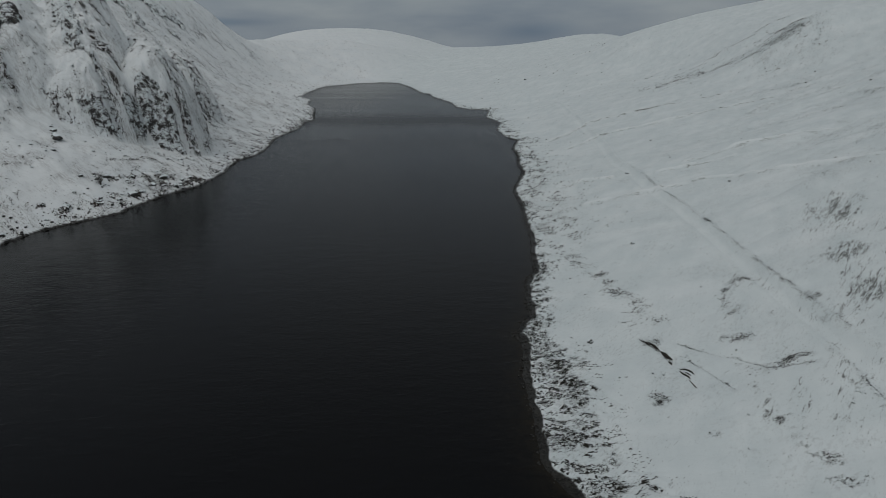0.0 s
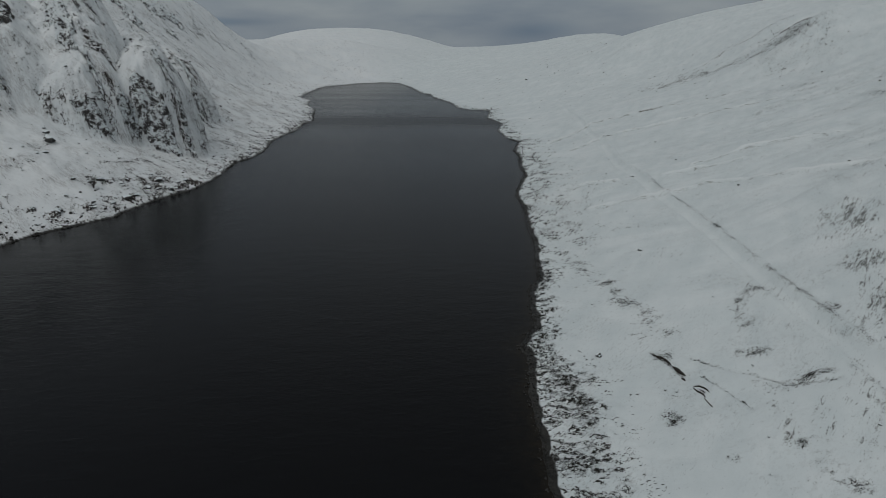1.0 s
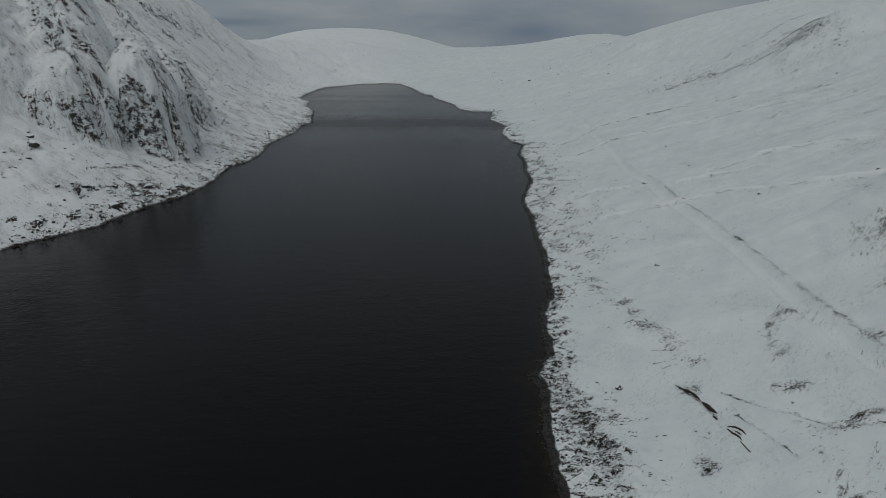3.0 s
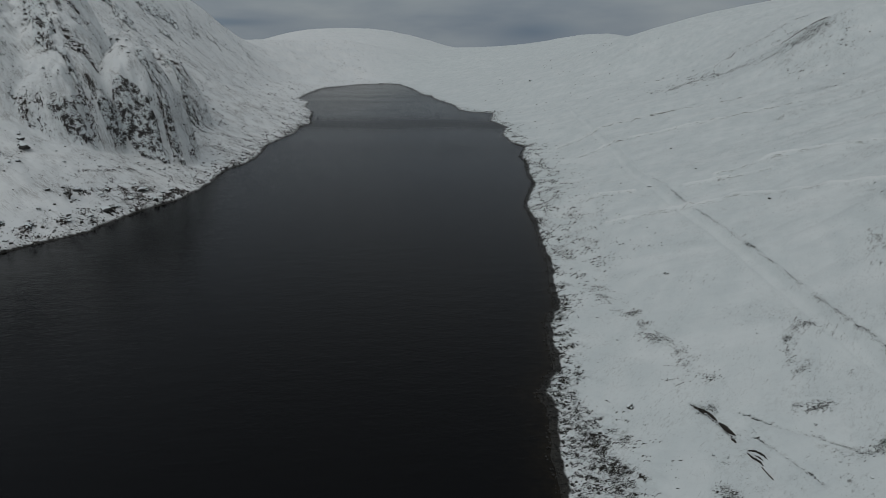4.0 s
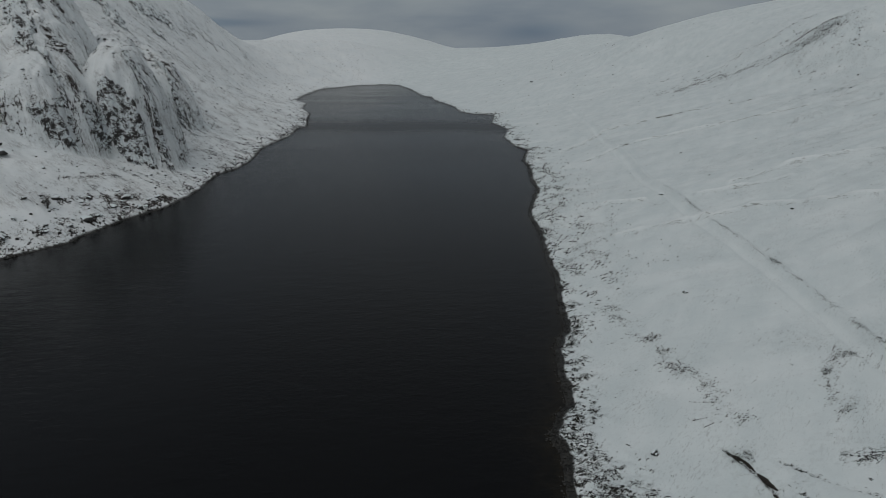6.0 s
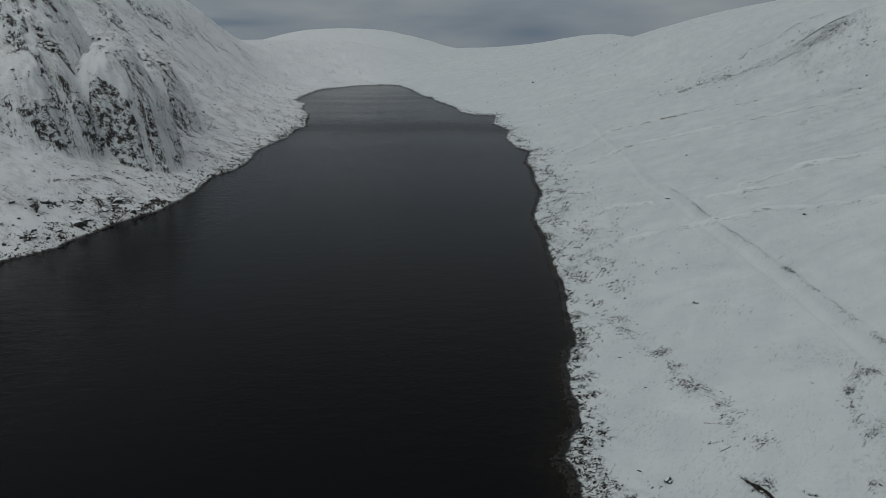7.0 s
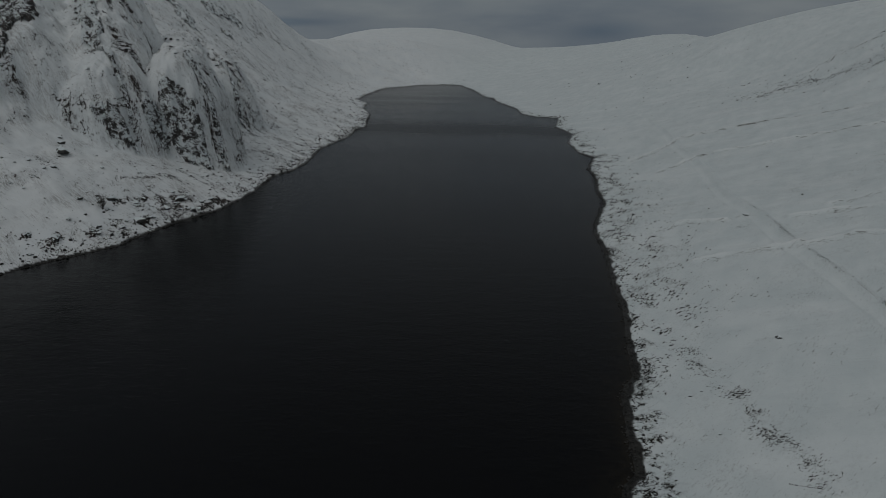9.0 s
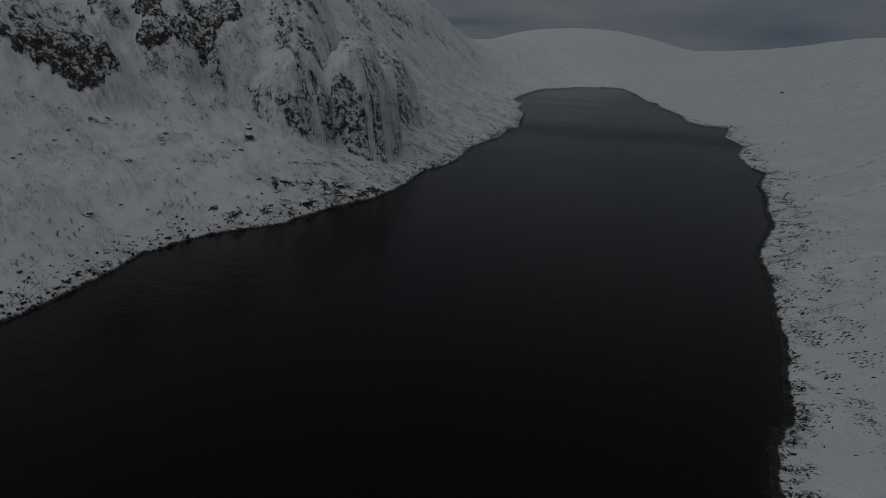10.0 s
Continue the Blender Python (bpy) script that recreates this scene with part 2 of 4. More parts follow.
def crag_material(name, shed):
    """Ledged rock: snow lies in tilted strokes along the ledges, and slabs stay bare."""
    n = Nodes(name)
    up = n.add("ShaderNodeSeparateXYZ", Vector=n.add("ShaderNodeNewGeometry").outputs["Normal"]).outputs["Z"]
    level = n.along(28, 1.0)
    tilted = n.add("ShaderNodeMapping", Vector=level, Rotation=(0, radians(-34), 0)).outputs[0]
    ledges = n.add("ShaderNodeMapping", Vector=tilted, Scale=(0.55, 0.50, 1.0)).outputs[0]
    rag = n.blend(0.35, n.noise(1.15, 6.0, ledges, 0.68, 1.0), n.noise(0.6, 5.0, None, 0.7))
    rag = n.span(rag, 0.38, 0.62, -0.9, 0.9)
    wide = n.span(n.noise(5.0, 4.0, None, 0.6), 0.36, 0.64, -0.6, 0.6)
    hold = n.span(n.sum("ADD", n.sum("ADD", n.sum("MULTIPLY", up, 0.85), rag), wide), shed, shed + 0.1, 0, 1, True)
    body = n.mix(n.span(n.noise(1.8, 8.0, ledges, 0.72), 0.3, 0.7), rgb(0.012, 0.011, 0.011), rgb(0.078, 0.072, 0.068))
    body = n.mix(n.span(n.noise(7.0, 4.0), 0.52, 0.68, 0.0, 0.25), body, rgb(0.064, 0.053, 0.046))
    snow = n.mix(n.span(n.noise(3.0, 5.0), 0.35, 0.65), rgb(0.70, 0.745, 0.76), rgb(0.78, 0.82, 0.82))
    normal = n.bump(n.noise(0.9, 9.0, ledges, 0.72), 0.6, 0.9)
    normal = n.bump(hold, 0.25, 0.5, normal)
    return n.done(Base_Color=n.mix(hold, body, snow), Roughness=n.blend(hold, 0.85, 0.62), Normal=normal)


GROUND, WATER = ground_material(), water_material()
CRAG, SHEER = crag_material("ledged_schist_crag", 0.10), crag_material("sheer_schist_cliff", 0.62)
ROCK = stone_material("dark_schist_with_dusted_snow", rgb(0.020, 0.021, 0.021), rgb(0.085, 0.083, 0.078), 0.78)
SHORE_STONE = stone_material("wet_dark_shore_stone", rgb(0.010, 0.010, 0.010), rgb(0.050, 0.048, 0.044), 1.7)
CAP = plain_material("settled_snow", rgb(0.715, 0.775, 0.79), rgb(0.775, 0.825, 0.825), 0.6, 0.62, 0.03)
PEAT = plain_material("bare_black_peat", rgb(0.008, 0.007, 0.006), rgb(0.038, 0.032, 0.025), 0.5, 0.9, 0.15)
HEATHER = plain_material("winter_heather_and_grass", rgb(0.012, 0.0115, 0.010), rgb(0.047, 0.044, 0.037), 0.4)
# grey of the strokes that stand in for shade under the drift ridges
RIDGE_SHADE = plain_material("grey_ridge_shade", rgb(0.085, 0.080, 0.066), rgb(0.20, 0.19, 0.165), 0.4)
BARK = plain_material("grey_birch_bark", rgb(0.030, 0.027, 0.024), rgb(0.110, 0.100, 0.090), 0.15)
TIMBER = plain_material("weathered_grey_timber", rgb(0.045, 0.040, 0.034), rgb(0.130, 0.118, 0.100), 0.2)


# ---- the lie of the land ----
SHORE_EAST = [(70, -260), (82, -60), (62, 30), (45, 85), (34, 105), (29, 115), (28, 128), (29, 146), (29, 156), (32, 179), (30, 185), (33, 192),
              (37, 198), (38, 209), (41, 233), (42, 238), (46, 243), (48, 260), (53, 303), (52, 313), (56, 358), (55, 396), (61, 422),
              (71, 462), (71, 492), (76, 537), (75, 568), (86, 620), (76, 648), (71, 706), (83, 769), (68, 831), (80, 926),
              (48, 935), (29, 970), (23, 1037), (-13, 1163), (-17, 1216), (-38, 1259), (-70, 1427), (-107, 1573), (-142, 1598)]
SHORE_WEST = [(-206, 1579), (-252, 1496), (-281, 1457), (-280, 1350), (-282, 1271), (-273, 1162), (-240, 1101), (-228, 1017), (-200, 945),
              (-186, 860), (-174, 807), (-181, 777), (-176, 728), (-183, 663), (-184, 635), (-178, 598), (-175, 565), (-176, 540),
              (-184, 516), (-179, 467), (-179, 440), (-182, 416), (-193, 390), (-200, 367), (-203, 345), (-214, 331), (-223, 319),
              (-230, 305), (-234, 290), (-237, 276), (-231, 255), (-226, 223), (-225, 200), (-222, 120), (-200, -100), (-140, -300)]
LAKE = np.array(SHORE_EAST + SHORE_WEST, float)


def lattice(ix, iy, seed):
    """A hash of whole numbers to an angle."""
    h = (ix * 374761393 + iy * 668265263 + seed * 974634777) & 0xFFFFFFFF
    h = ((h ^ (h >> 13)) * 1274126177) & 0xFFFFFFFF
    return ((h ^ (h >> 16)) & 0xFFFF) * (2 * np.pi / 65536)


def perlin(x, y, seed=0):
    """Gradient noise, about -0.7 to 0.7."""
    ix, iy = np.floor(x).astype(np.int64), np.floor(y).astype(np.int64)
    fx, fy = x - ix, y - iy
    u, v = fx * fx * fx * (fx * (fx * 6 - 15) + 10), fy * fy * fy * (fy * (fy * 6 - 15) + 10)
    corner = []
    for dx in (0, 1):
        for dy in (0, 1):
            a = lattice(ix + dx, iy + dy, seed)
            corner.append(np.cos(a) * (fx - dx) + np.sin(a) * (fy - dy))
    low, high = corner[0] + (corner[1] - corner[0]) * v, corner[2] + (corner[3] - corner[2]) * v
    return low + (high - low) * u


def fbm(x, y, octaves, seed=0, gain=0.5):
    total, size = 0.0, 1.0
    for k in range(octaves):
        total = total + size * perlin(x * 2**k + 17.3 * k, y * 2**k - 9.1 * k, seed + k)
        size *= gain
    return total


def ridged(x, y, octaves, seed=0):
    total, size = 0.0, 1.0
    for k in range(octaves):
        total = total + size * (1 - 2.2 * np.abs(perlin(x * 2**k + 5.7 * k, y * 2**k + 3.9 * k, seed + k)))
        size *= 0.5
    return total


def ramp(a, b, v):
    s = np.clip((v - a) / (b - a), 0, 1)
    return s * s * (3 - 2 * s)


def shore_distance(x, y):
    """Metres from the lake's edge, negative on the water."""
    wx, wy = x + 1.3 * fbm(x / 11, y / 11, 3, 71), y + 1.3 * fbm(x / 11, y / 11, 3, 83)
    best, inside = np.full(x.shape, 1e12), np.zeros(x.shape, bool)
    for (ax, ay), (bx, by) in zip(LAKE, np.roll(LAKE, -1, 0)):
        ex, ey = bx - ax, by - ay
        s = np.clip(((wx - ax) * ex + (wy - ay) * ey) / (ex * ex + ey * ey), 0, 1)
        best = np.minimum(best, (wx - ax - s * ex) ** 2 + (wy - ay - s * ey) ** 2)
        if ey:
            inside ^= ((ay > wy) != (by > wy)) & (wx < ax + (wy - ay) / ey * ex)
    strand = np.where(x > -100, np.interp(y, [450, 900], [2.2, 0.9]), 0.9)
    return np.where(inside, -1, 1) * np.sqrt(best) + strand


# Heights of the two sides: a row for each distance along the glen, a column for each distance from the shore.
ALONG = [0, 130, 230, 380, 480, 620, 850, 1200, 1430, 1600]
AWAY = [0, 22, 50, 95, 170, 280, 420, 650, 1000, 1600]
EAST = np.array([
    (0.15, 2, 5.5, 17, 42, 75, 112, 165, 200, 200),
    (0.15, 0.6, 2.6, 14.5, 44, 79, 118, 165, 200, 200),
    (0.15, 2.3, 7.5, 16, 46, 80, 118, 165, 200, 210),
    (0.15, 4, 10, 19.5, 41, 74, 114, 168, 210, 220),
    (0.15, 3.6, 8.5, 18.5, 36, 67, 116, 172, 215, 230),
    (0.15, 2.7, 6.5, 17, 37, 66, 122, 180, 220, 230),
    (0.15, 2.1, 5, 14, 31, 58, 130, 194, 225, 225),
    (0.15, 2.4, 5.5, 14, 31, 60, 123, 175, 180, 145),
    (0.15, 2.5, 5.2, 12.5, 26, 49, 90, 126, 118, 90),
    (0.15, 2.5, 5, 11, 22, 38, 60, 80, 52, 40),
])
WEST = np.array([
    (0.15, 10, 26, 56, 112, 160, 205, 270, 305, 305),
    (0.15, 12, 28, 58, 118, 165, 205, 270, 310, 320),
    (0.15, 12, 30, 58, 124, 170, 210, 275, 320, 340),
    (0.15, 13, 30, 54, 124, 172, 215, 285, 330, 340),
    (0.15, 9, 20, 40, 108, 165, 220, 290, 320, 330),
    (0.15, 8, 22, 50, 108, 170, 230, 290, 310, 300),
    (0.15, 6, 17, 38, 92, 175, 235, 275, 260, 220),
    (0.15, 4, 11, 27, 90, 205, 280, 250, 160, 95),
    (0.15, 4, 10, 26, 88, 190, 222, 160, 100, 65),
    (0.15, 4, 10, 25, 62, 108, 98, 70, 50, 40),
])
# hills past the head of the lake and a spur: middle x, y, half widths, rise, flatness
FAR_HILLS = [(-455, 3000, 500, 700, 120, 2.8), (425, 712, 75, 60, 30, 2.0), (500, 1930, 230, 300, 42, 2.0)]


def blend_row(knots, v):
    """Cubic weights of the knots at v, as four indices and four weights."""
    k = np.array(knots, float)
    i = np.clip(np.searchsorted(k, v, side="right") - 1, 0, len(k) - 2)
    s = np.clip((v - k[i]) / (k[i + 1] - k[i]), 0, 1)
    idx = [np.clip(i - 1, 0, len(k) - 1), i, i + 1, np.clip(i + 2, 0, len(k) - 1)]
    span = k[i + 1] - k[i]
    before, after = np.maximum(k[i + 1] - k[idx[0]], 1e-9), np.maximum(k[idx[3]] - k[i], 1e-9)
    h1, h2 = (s**3 - 2 * s**2 + s) * span, (s**3 - s**2) * span
    a, b = 2 * s**3 - 3 * s**2 + 1, 3 * s**2 - 2 * s**3
    return idx, [-h1 / before, a - h2 / after, b + h1 / before, h2 / after]


def slope_height(table, y, d):
    ri, rw = blend_row(ALONG, y)
    ci, cw = blend_row(AWAY, d)
    return sum(rw[a] * cw[b] * table[ri[a], ci[b]] for a in range(4) for b in range(4))


# Rock noses on the west side: the crest from its toe up the hill (x, y, z), then how fast the flank drops on the lake's side, on the hill's side and before the toe.
NOSES = [([(-240, 494, 97), (-264, 545, 97), (-298, 605, 104), (-335, 690, 110)], 0.041, 0.045, 0.075),
         ([(-268, 470, 96), (-277, 483, 112), (-293, 505, 130), (-320, 560, 150)], 0.070, 0.016, 0.040),
         ([(-268, 612, 78), (-284, 645, 88), (-314, 700, 95)], 0.034, 0.040, 0.040),
         ([(-312, 446, 110), (-338, 490, 140)], 0.050, 0.020, 0.060),
         ([(-332, 402, 104), (-360, 436, 132)], 0.045, 0.030, 0.070),
         ([(-346, 352, 98), (-375, 392, 128)], 0.040, 0.030, 0.070)]


def east_side(x, y):
    middle = np.interp(y, [-300, 200, 600, 1000, 1300, 1600, 3000], [-50, -90, -50, -90, -160, -150, -150])
    return ramp(-1, 1, (x - middle) / (20 + np.maximum(0, y - 1550) * 0.5))


def nose_height(x, y, noses=NOSES):
    """The height of the highest nose over a place, and a measure round it that stays the same down every fall line."""
    best, lane = np.full(np.shape(x), -400.0), np.zeros(np.shape(x))
    warp = 7.0 * fbm(x / 28, y / 28, 4, 437)
    for crest, lakeward, hillward, ahead in noses:
        run = 0.0
        for k, ((ax, ay, az), (bx, by, bz)) in enumerate(zip(crest, crest[1:])):
            ex, ey = bx - ax, by - ay
            length = math.hypot(ex, ey)
            s = ((x - ax) * ex + (y - ay) * ey) / length
            across = ((x - ax) * ey - (y - ay) * ex) / length + warp
            before = np.minimum(s + warp, 0) if k == 0 else np.minimum(s, 0) * 3
            along = np.clip(s / length, 0, 1)
            drop = np.where(across > 0, lakeward, hillward) * across**2 + ahead * before**2 + 0.01 * np.maximum(s - length, 0) ** 2
            drop = np.where(drop > 40, 40 + (drop - 40) * 1.8, drop)
            z = az + (bz - az) * along - drop
            turn = np.sign(across) * (28 * np.arctan2(np.abs(across), np.maximum(-before, 0.01)) + 0.35 * (run + np.maximum(s, 0)))
            lane = np.where(z > best, turn, lane)
            best = 3.5 * np.logaddexp(best / 3.5, z / 3.5)
            run += length
    return best, lane


def crag_rise(x, y, base):
    """How far the noses stand out of the slope."""
    over = nose_height(x, y)[0] - base
    return np.where(over > 30, over, 3.0 * np.log1p(np.exp(np.minimum(over, 30) / 3.0)))


def ground_parts(x, y):
    d = shore_distance(x, y)
    side = east_side(x, y)
    land = np.maximum(d, 0)
    big = slope_height(EAST, y, land) * side + slope_height(WEST, y, land) * (1 - side)
    crag = np.zeros(np.shape(x))
    rocky = (side < 0.99) & (x < -150) & (x > -480) & (y > 280) & (y < 860)
    crag[rocky] = (crag_rise(x[rocky], y[rocky], big[rocky]) * (1 - side[rocky]))
    # hills beyond the head of the lake
    for hx, hy, wx, wy, rise, power in FAR_HILLS:
        r = np.abs((x - hx) / wx) ** 2 + np.abs((y - hy) / wy) ** 2
        big = big + rise * np.exp(-r ** (power / 2))
    return d, side, land, big, crag


TRACK = [(119, 100), (121, 140), (122, 157), (123, 176), (124, 205), (127, 227), (128, 245), (129, 269), (130, 293), (129, 337), (131, 380), (132, 425), (147, 525), (158, 637),
         (169, 777), (172, 820)]


def track_x(y):
    return np.interp(y, [p[1] for p in TRACK], [p[0] for p in TRACK])


def line_distance(x, y, line):
    """Metres from a line through the given points, and whether the place is on its upper (east) side."""
    best = np.full(np.shape(x), 1e9)
    for (ax, ay), (bx, by) in zip(line, line[1:]):
        ex, ey = bx - ax, by - ay
        s = np.clip(((x - ax) * ex + (y - ay) * ey) / (ex * ex + ey * ey), 0, 1)
        best = np.minimum(best, np.hypot(x - ax - s * ex, y - ay - s * ey))
    return best


DRIFT_RIDGES = [[(88, 334), (111, 338), (131, 339), (137, 336), (158, 340), (190, 311), (224, 283), (250, 262)], [(117, 529), (160, 558), (205, 552), (245, 544), (303, 532)],
                [(109, 586), (168, 650), (221, 648), (302, 612)], [(83, 384), (101, 389), (118, 381)], [(144, 371), (189, 362)],
                [(164, 376), (200, 380), (236, 369), (253, 351)]]
DITCHES = [[(80, 170), (89, 160), (100, 149), (112, 147)], [(70, 176), (73, 168), (75, 160)], [(80, 160), (84, 150), (86, 142)]]


# Ribs and faces of bare rock on the west side: a line, its half width, how bare, what it looks like.
RIBS = [([(-235, 471), (-225, 474), (-217, 475)], 4.8, 0.60, "broad ledged rock face with snow on every shelf"),
        ([(-234, 469), (-226, 470), (-213, 475)], 3.0, 0.56, "broken rock steps at the foot of a ledged face"),
        ([(-242, 454), (-240, 463)], 3.5, 0.60, "low dark outcrop at the edge of a snow gully"),
        ([(-227, 491), (-220, 491), (-212, 488), (-208, 486), (-205, 484)], 2.2, 0.58, "long dark spine of rock sweeping down to the lake"),
        ([(-265, 432), (-255, 435), (-245, 441)], 1.5, 0.60, "undercut dark rock step at the foot of a rib"),
        ([(-280, 468), (-264, 458), (-257, 453), (-252, 450), (-249, 447)], 1.9, 0.58, "narrow dark rib of schist running down the snowy hillside"),
        ([(-269, 626), (-257, 612), (-246, 600), (-238, 590)], 3.2, 0.58, "slender rib of broken rock on the steep slope"),
        ([(-310, 508), (-291, 480), (-284, 472)], 6, 0.56, "steep rock shoulder streaked with snow"),
        ([(-425, 833), (-411, 831), (-387, 793)], 9, 0.52, "high broken crag streaked with snow"),
        ([(-470, 1005), (-500, 1120), (-493, 1143)], 20, 0.60, "high crag of grey rock below the summit snows"),
        ([(-401, 916), (-391, 909)], 7, 0.58, "small dark step of rock on a high snow slope"),
        ([(-338, 395), (-331, 406), (-327, 422), (-320, 432)], 9, 0.70, "blocky cliff above the open snowfield"),
        ([(-360, 462), (-340, 452), (-330, 458), (-318, 452)], 11, 0.66, "rounded cliff of dark rock above a snow apron"),
        ([(-364, 421), (-352, 417)], 9, 0.68, "dark upper cliff with snowy terraces"),
        ([(-367, 326), (-357, 334), (-345, 341), (-336, 354)], 9, 0.66, "long broken rock wall above the slopes"),
        ([(-366, 336), (-356, 346)], 8, 0.62, "smooth slabby rock wall among broken ledges"),
        ([(-384, 331), (-374, 345), (-363, 360)], 12, 0.56, "upper rocks half buried in wind-packed snow"),
        ([(-369, 389), (-360, 392)], 6, 0.56, "small dark crag between snow terraces"),
        ([(-266, 450), (-262, 446)], 4, 0.32, ""), ([(-290, 502), (-278, 483)], 8, 0.46, ""),
        ([(-484, 1218), (-480, 1263), (-464, 1274)], 18, 0.52, ""), ([(-450, 1429), (-423, 1379)], 20, 0.52, ""), ([(-353, 383), (-341, 384)], 9, 0.46, ""),
        ([(-320, 327), (-310, 339)], 3, 0.48, ""), ([(-291, 348), (-283, 362)], 3.5, 0.48, ""), ([(-309, 386), (-303, 386)], 4, 0.4, ""), ([(-315, 432), (-298, 412)], 4, 0.36, "")]
RILLS = [[(-230, 405), (-220, 424), (-206, 433), (-188, 427)], [(-231, 432), (-214, 453), (-192, 449), (-182, 434)], [(-231, 463), (-215, 486), (-193, 460)],
         [(-220, 532), (-207, 560), (-193, 562)], [(-231, 578), (-215, 618), (-196, 640)]]
RUNNELS = [([(px + 2.5 * k, py + 6 * k - k * k) for px, py in line], 0.46 - 0.05 * abs(k)) for line in RILLS for k in (-1, 0, 1)]
# Low dark outcrops by the western water: middle x, y, half width.
OUTCROPS = [(-221, 381, 4.0), (-215, 394, 3.0), (-201, 405, 5.0), (-205, 376, 5.0), (-212, 363, 3.5), (-226, 333, 4.0), (-214, 346, 3.0), (-187, 415, 5.0), (-185, 428, 5.0), (-237, 328, 2.5)]
HEAD_BURN = [(-140, 1595), (-128, 1630), (-100, 1660)]
BURN = [(-268, 272), (-262, 276), (-252, 277), (-240, 287), (-234, 292)]


def swell(x, y):
    """How far a drift stands out along its length."""
    return 0.25 + 0.75 * ramp(-0.35, 0.2, fbm(x / 24, y / 24, 3, 353))


def hummock(x, y):
    return fbm(x / 5.5, (y + 0.2 * x) / 3.2, 3, 31)


def rib_cover(x, y):
    best = np.zeros(np.shape(x))
    ragged = 0.8 * fbm(x / 17, y / 17, 4, 9)
    for line, half, thick, _ in RIBS:
        r = line_distance(x, y, line) / half + ragged
        best = np.maximum(best, thick * (1 - ramp(0.55, 1.15, r)))
    return best


def ground(x, y):
    """Height of the land, and what decides its cover."""
    x, y = np.asarray(x, float), np.asarray(y, float)
    d, side, land, big, crag = ground_parts(x, y)
    west = 1 - side
    z = big + crag
    # moor: gullies and drifts that run down the slope, soft swells
    u, v = x * 0.97 + y * 0.25, y * 0.97 - x * 0.25
    z = z + side * ramp(4, 45, land) * (0.55 * fbm(u / 55, v / 10, 3, 5) + 0.30 * fbm(x / 13, y / 13, 3, 8))
    z = z + side * ramp(40, 200, land) * (2.4 * fbm(u / 190, v / 60, 3, 11) + 1.3 * ridged(u / 160, v / 34, 2, 19))
    belt = np.interp(y, *EDGE_BELT)
    z = z + side * ramp(1, 5, land) * (1 - ramp(0.9, 1.5, land / belt)) * (1.1 * hummock(x, y) + 0.3)
    # the rougher west side
    z = z + west * ramp(3, 40, land) * (2.2 * fbm(x / 34, y / 34, 4, 41) + 0.7 * fbm(x / 9, y / 9, 3, 47))
    ribs, hill = np.zeros(x.shape), west > 0.01
    ribs[hill] = rib_cover(x[hill], y[hill])
    face = west * np.clip(0.8 * ramp(3, 16, crag) + 1.3 * ribs + 0.25 * ramp(110, 180, land), 0, 1)
    z = z + face * (3.6 * ridged(x / 26, (y + 0.5 * x) / 30, 3, 59) + 1.9 * ridged(x / 9, (y - 0.3 * x) / 7, 3, 67) - 3.0)
    z = z + (5 * fbm(x / 260, y / 260, 4, 73) + 14 * fbm(x / 700, y / 700, 3, 79)) * ramp(200, 900, land)
    z = z - west * 0.9 * np.exp(-((line_distance(x, y, BURN) / 1.6) ** 2)) * ramp(0, 6, land)
    # track benched into the moor, drifted lines, ditches
    off = x - track_x(y)
    on = ramp(60, 110, y) * ramp(1000, 820, y) * side
    z = z + on * (-0.7 * np.exp(-(((off + 0.3) / 2.6) ** 4)) + 0.9 * np.exp(-(((off - 5.0) / 1.6) ** 2)) + 0.25 * np.exp(-(((off + 5) / 2.0) ** 2)))
    for line in DRIFT_RIDGES:
        z = z + 2.1 * np.exp(-((line_distance(x, y, line) / 2.0) ** 2)) * side * swell(x, y)
    for line in DITCHES:
        z = z - 0.6 * np.exp(-((line_distance(x, y, line) / 0.9) ** 2)) * side
    z = np.maximum(z, np.interp(y, [250, 600, 1300], [0.25, 0.7, 2.0]) * ramp(0, 2.2, land) + 0.08)
    z = np.where(d < 0, np.maximum(-7, 0.05 + 0.13 * d), z)
    return z, d, side, ribs, face


EDGE_BELT = ([90, 130, 160, 178, 200, 220, 250, 275, 300, 325, 375, 460, 540, 700, 950, 1600], [17, 20, 22, 13, 9, 10, 8, 7, 14, 25, 30, 22, 20, 16, 12, 8])
BANK = [(64, 262), (66, 247), (70, 236), (72, 211), (76, 204), (78, 190), (79, 184)]


# Patches where heather stands through the snow on the moor: middle x, y, half widths, thickness of cover.
MOOR_PATCHES = [(99, 167, 7, 3, 0.5),
                (124, 166, 4, 5, 0.45), (120, 150, 4, 4, 0.5), (117, 133, 5, 7, 0.5),
                (90, 127, 4, 3, 0.45), (93, 120, 5, 6, 0.45), (95, 113, 5, 3, 0.5), (97, 105, 14, 4, 0.5), (64, 141, 4, 3, 0.6),
                (73, 125, 3, 2, 0.5), (131, 183, 4, 4, 0.5), (73, 172, 4, 5, 0.36), (146, 172, 7, 12, 0.36), (152, 200, 8, 10, 0.36),
                (90, 262, 4, 2, 0.35), (331, 812, 50, 18, 0.34), (380, 780, 24, 32, 0.34), (402, 700, 26, 24, 0.46), (372, 690, 20, 40, 0.36),
                (415, 735, 40, 30, 0.45), (340, 500, 60, 24, 0.34), (262, 335, 45, 40, 0.30), (300, 560, 70, 30, 0.25)]
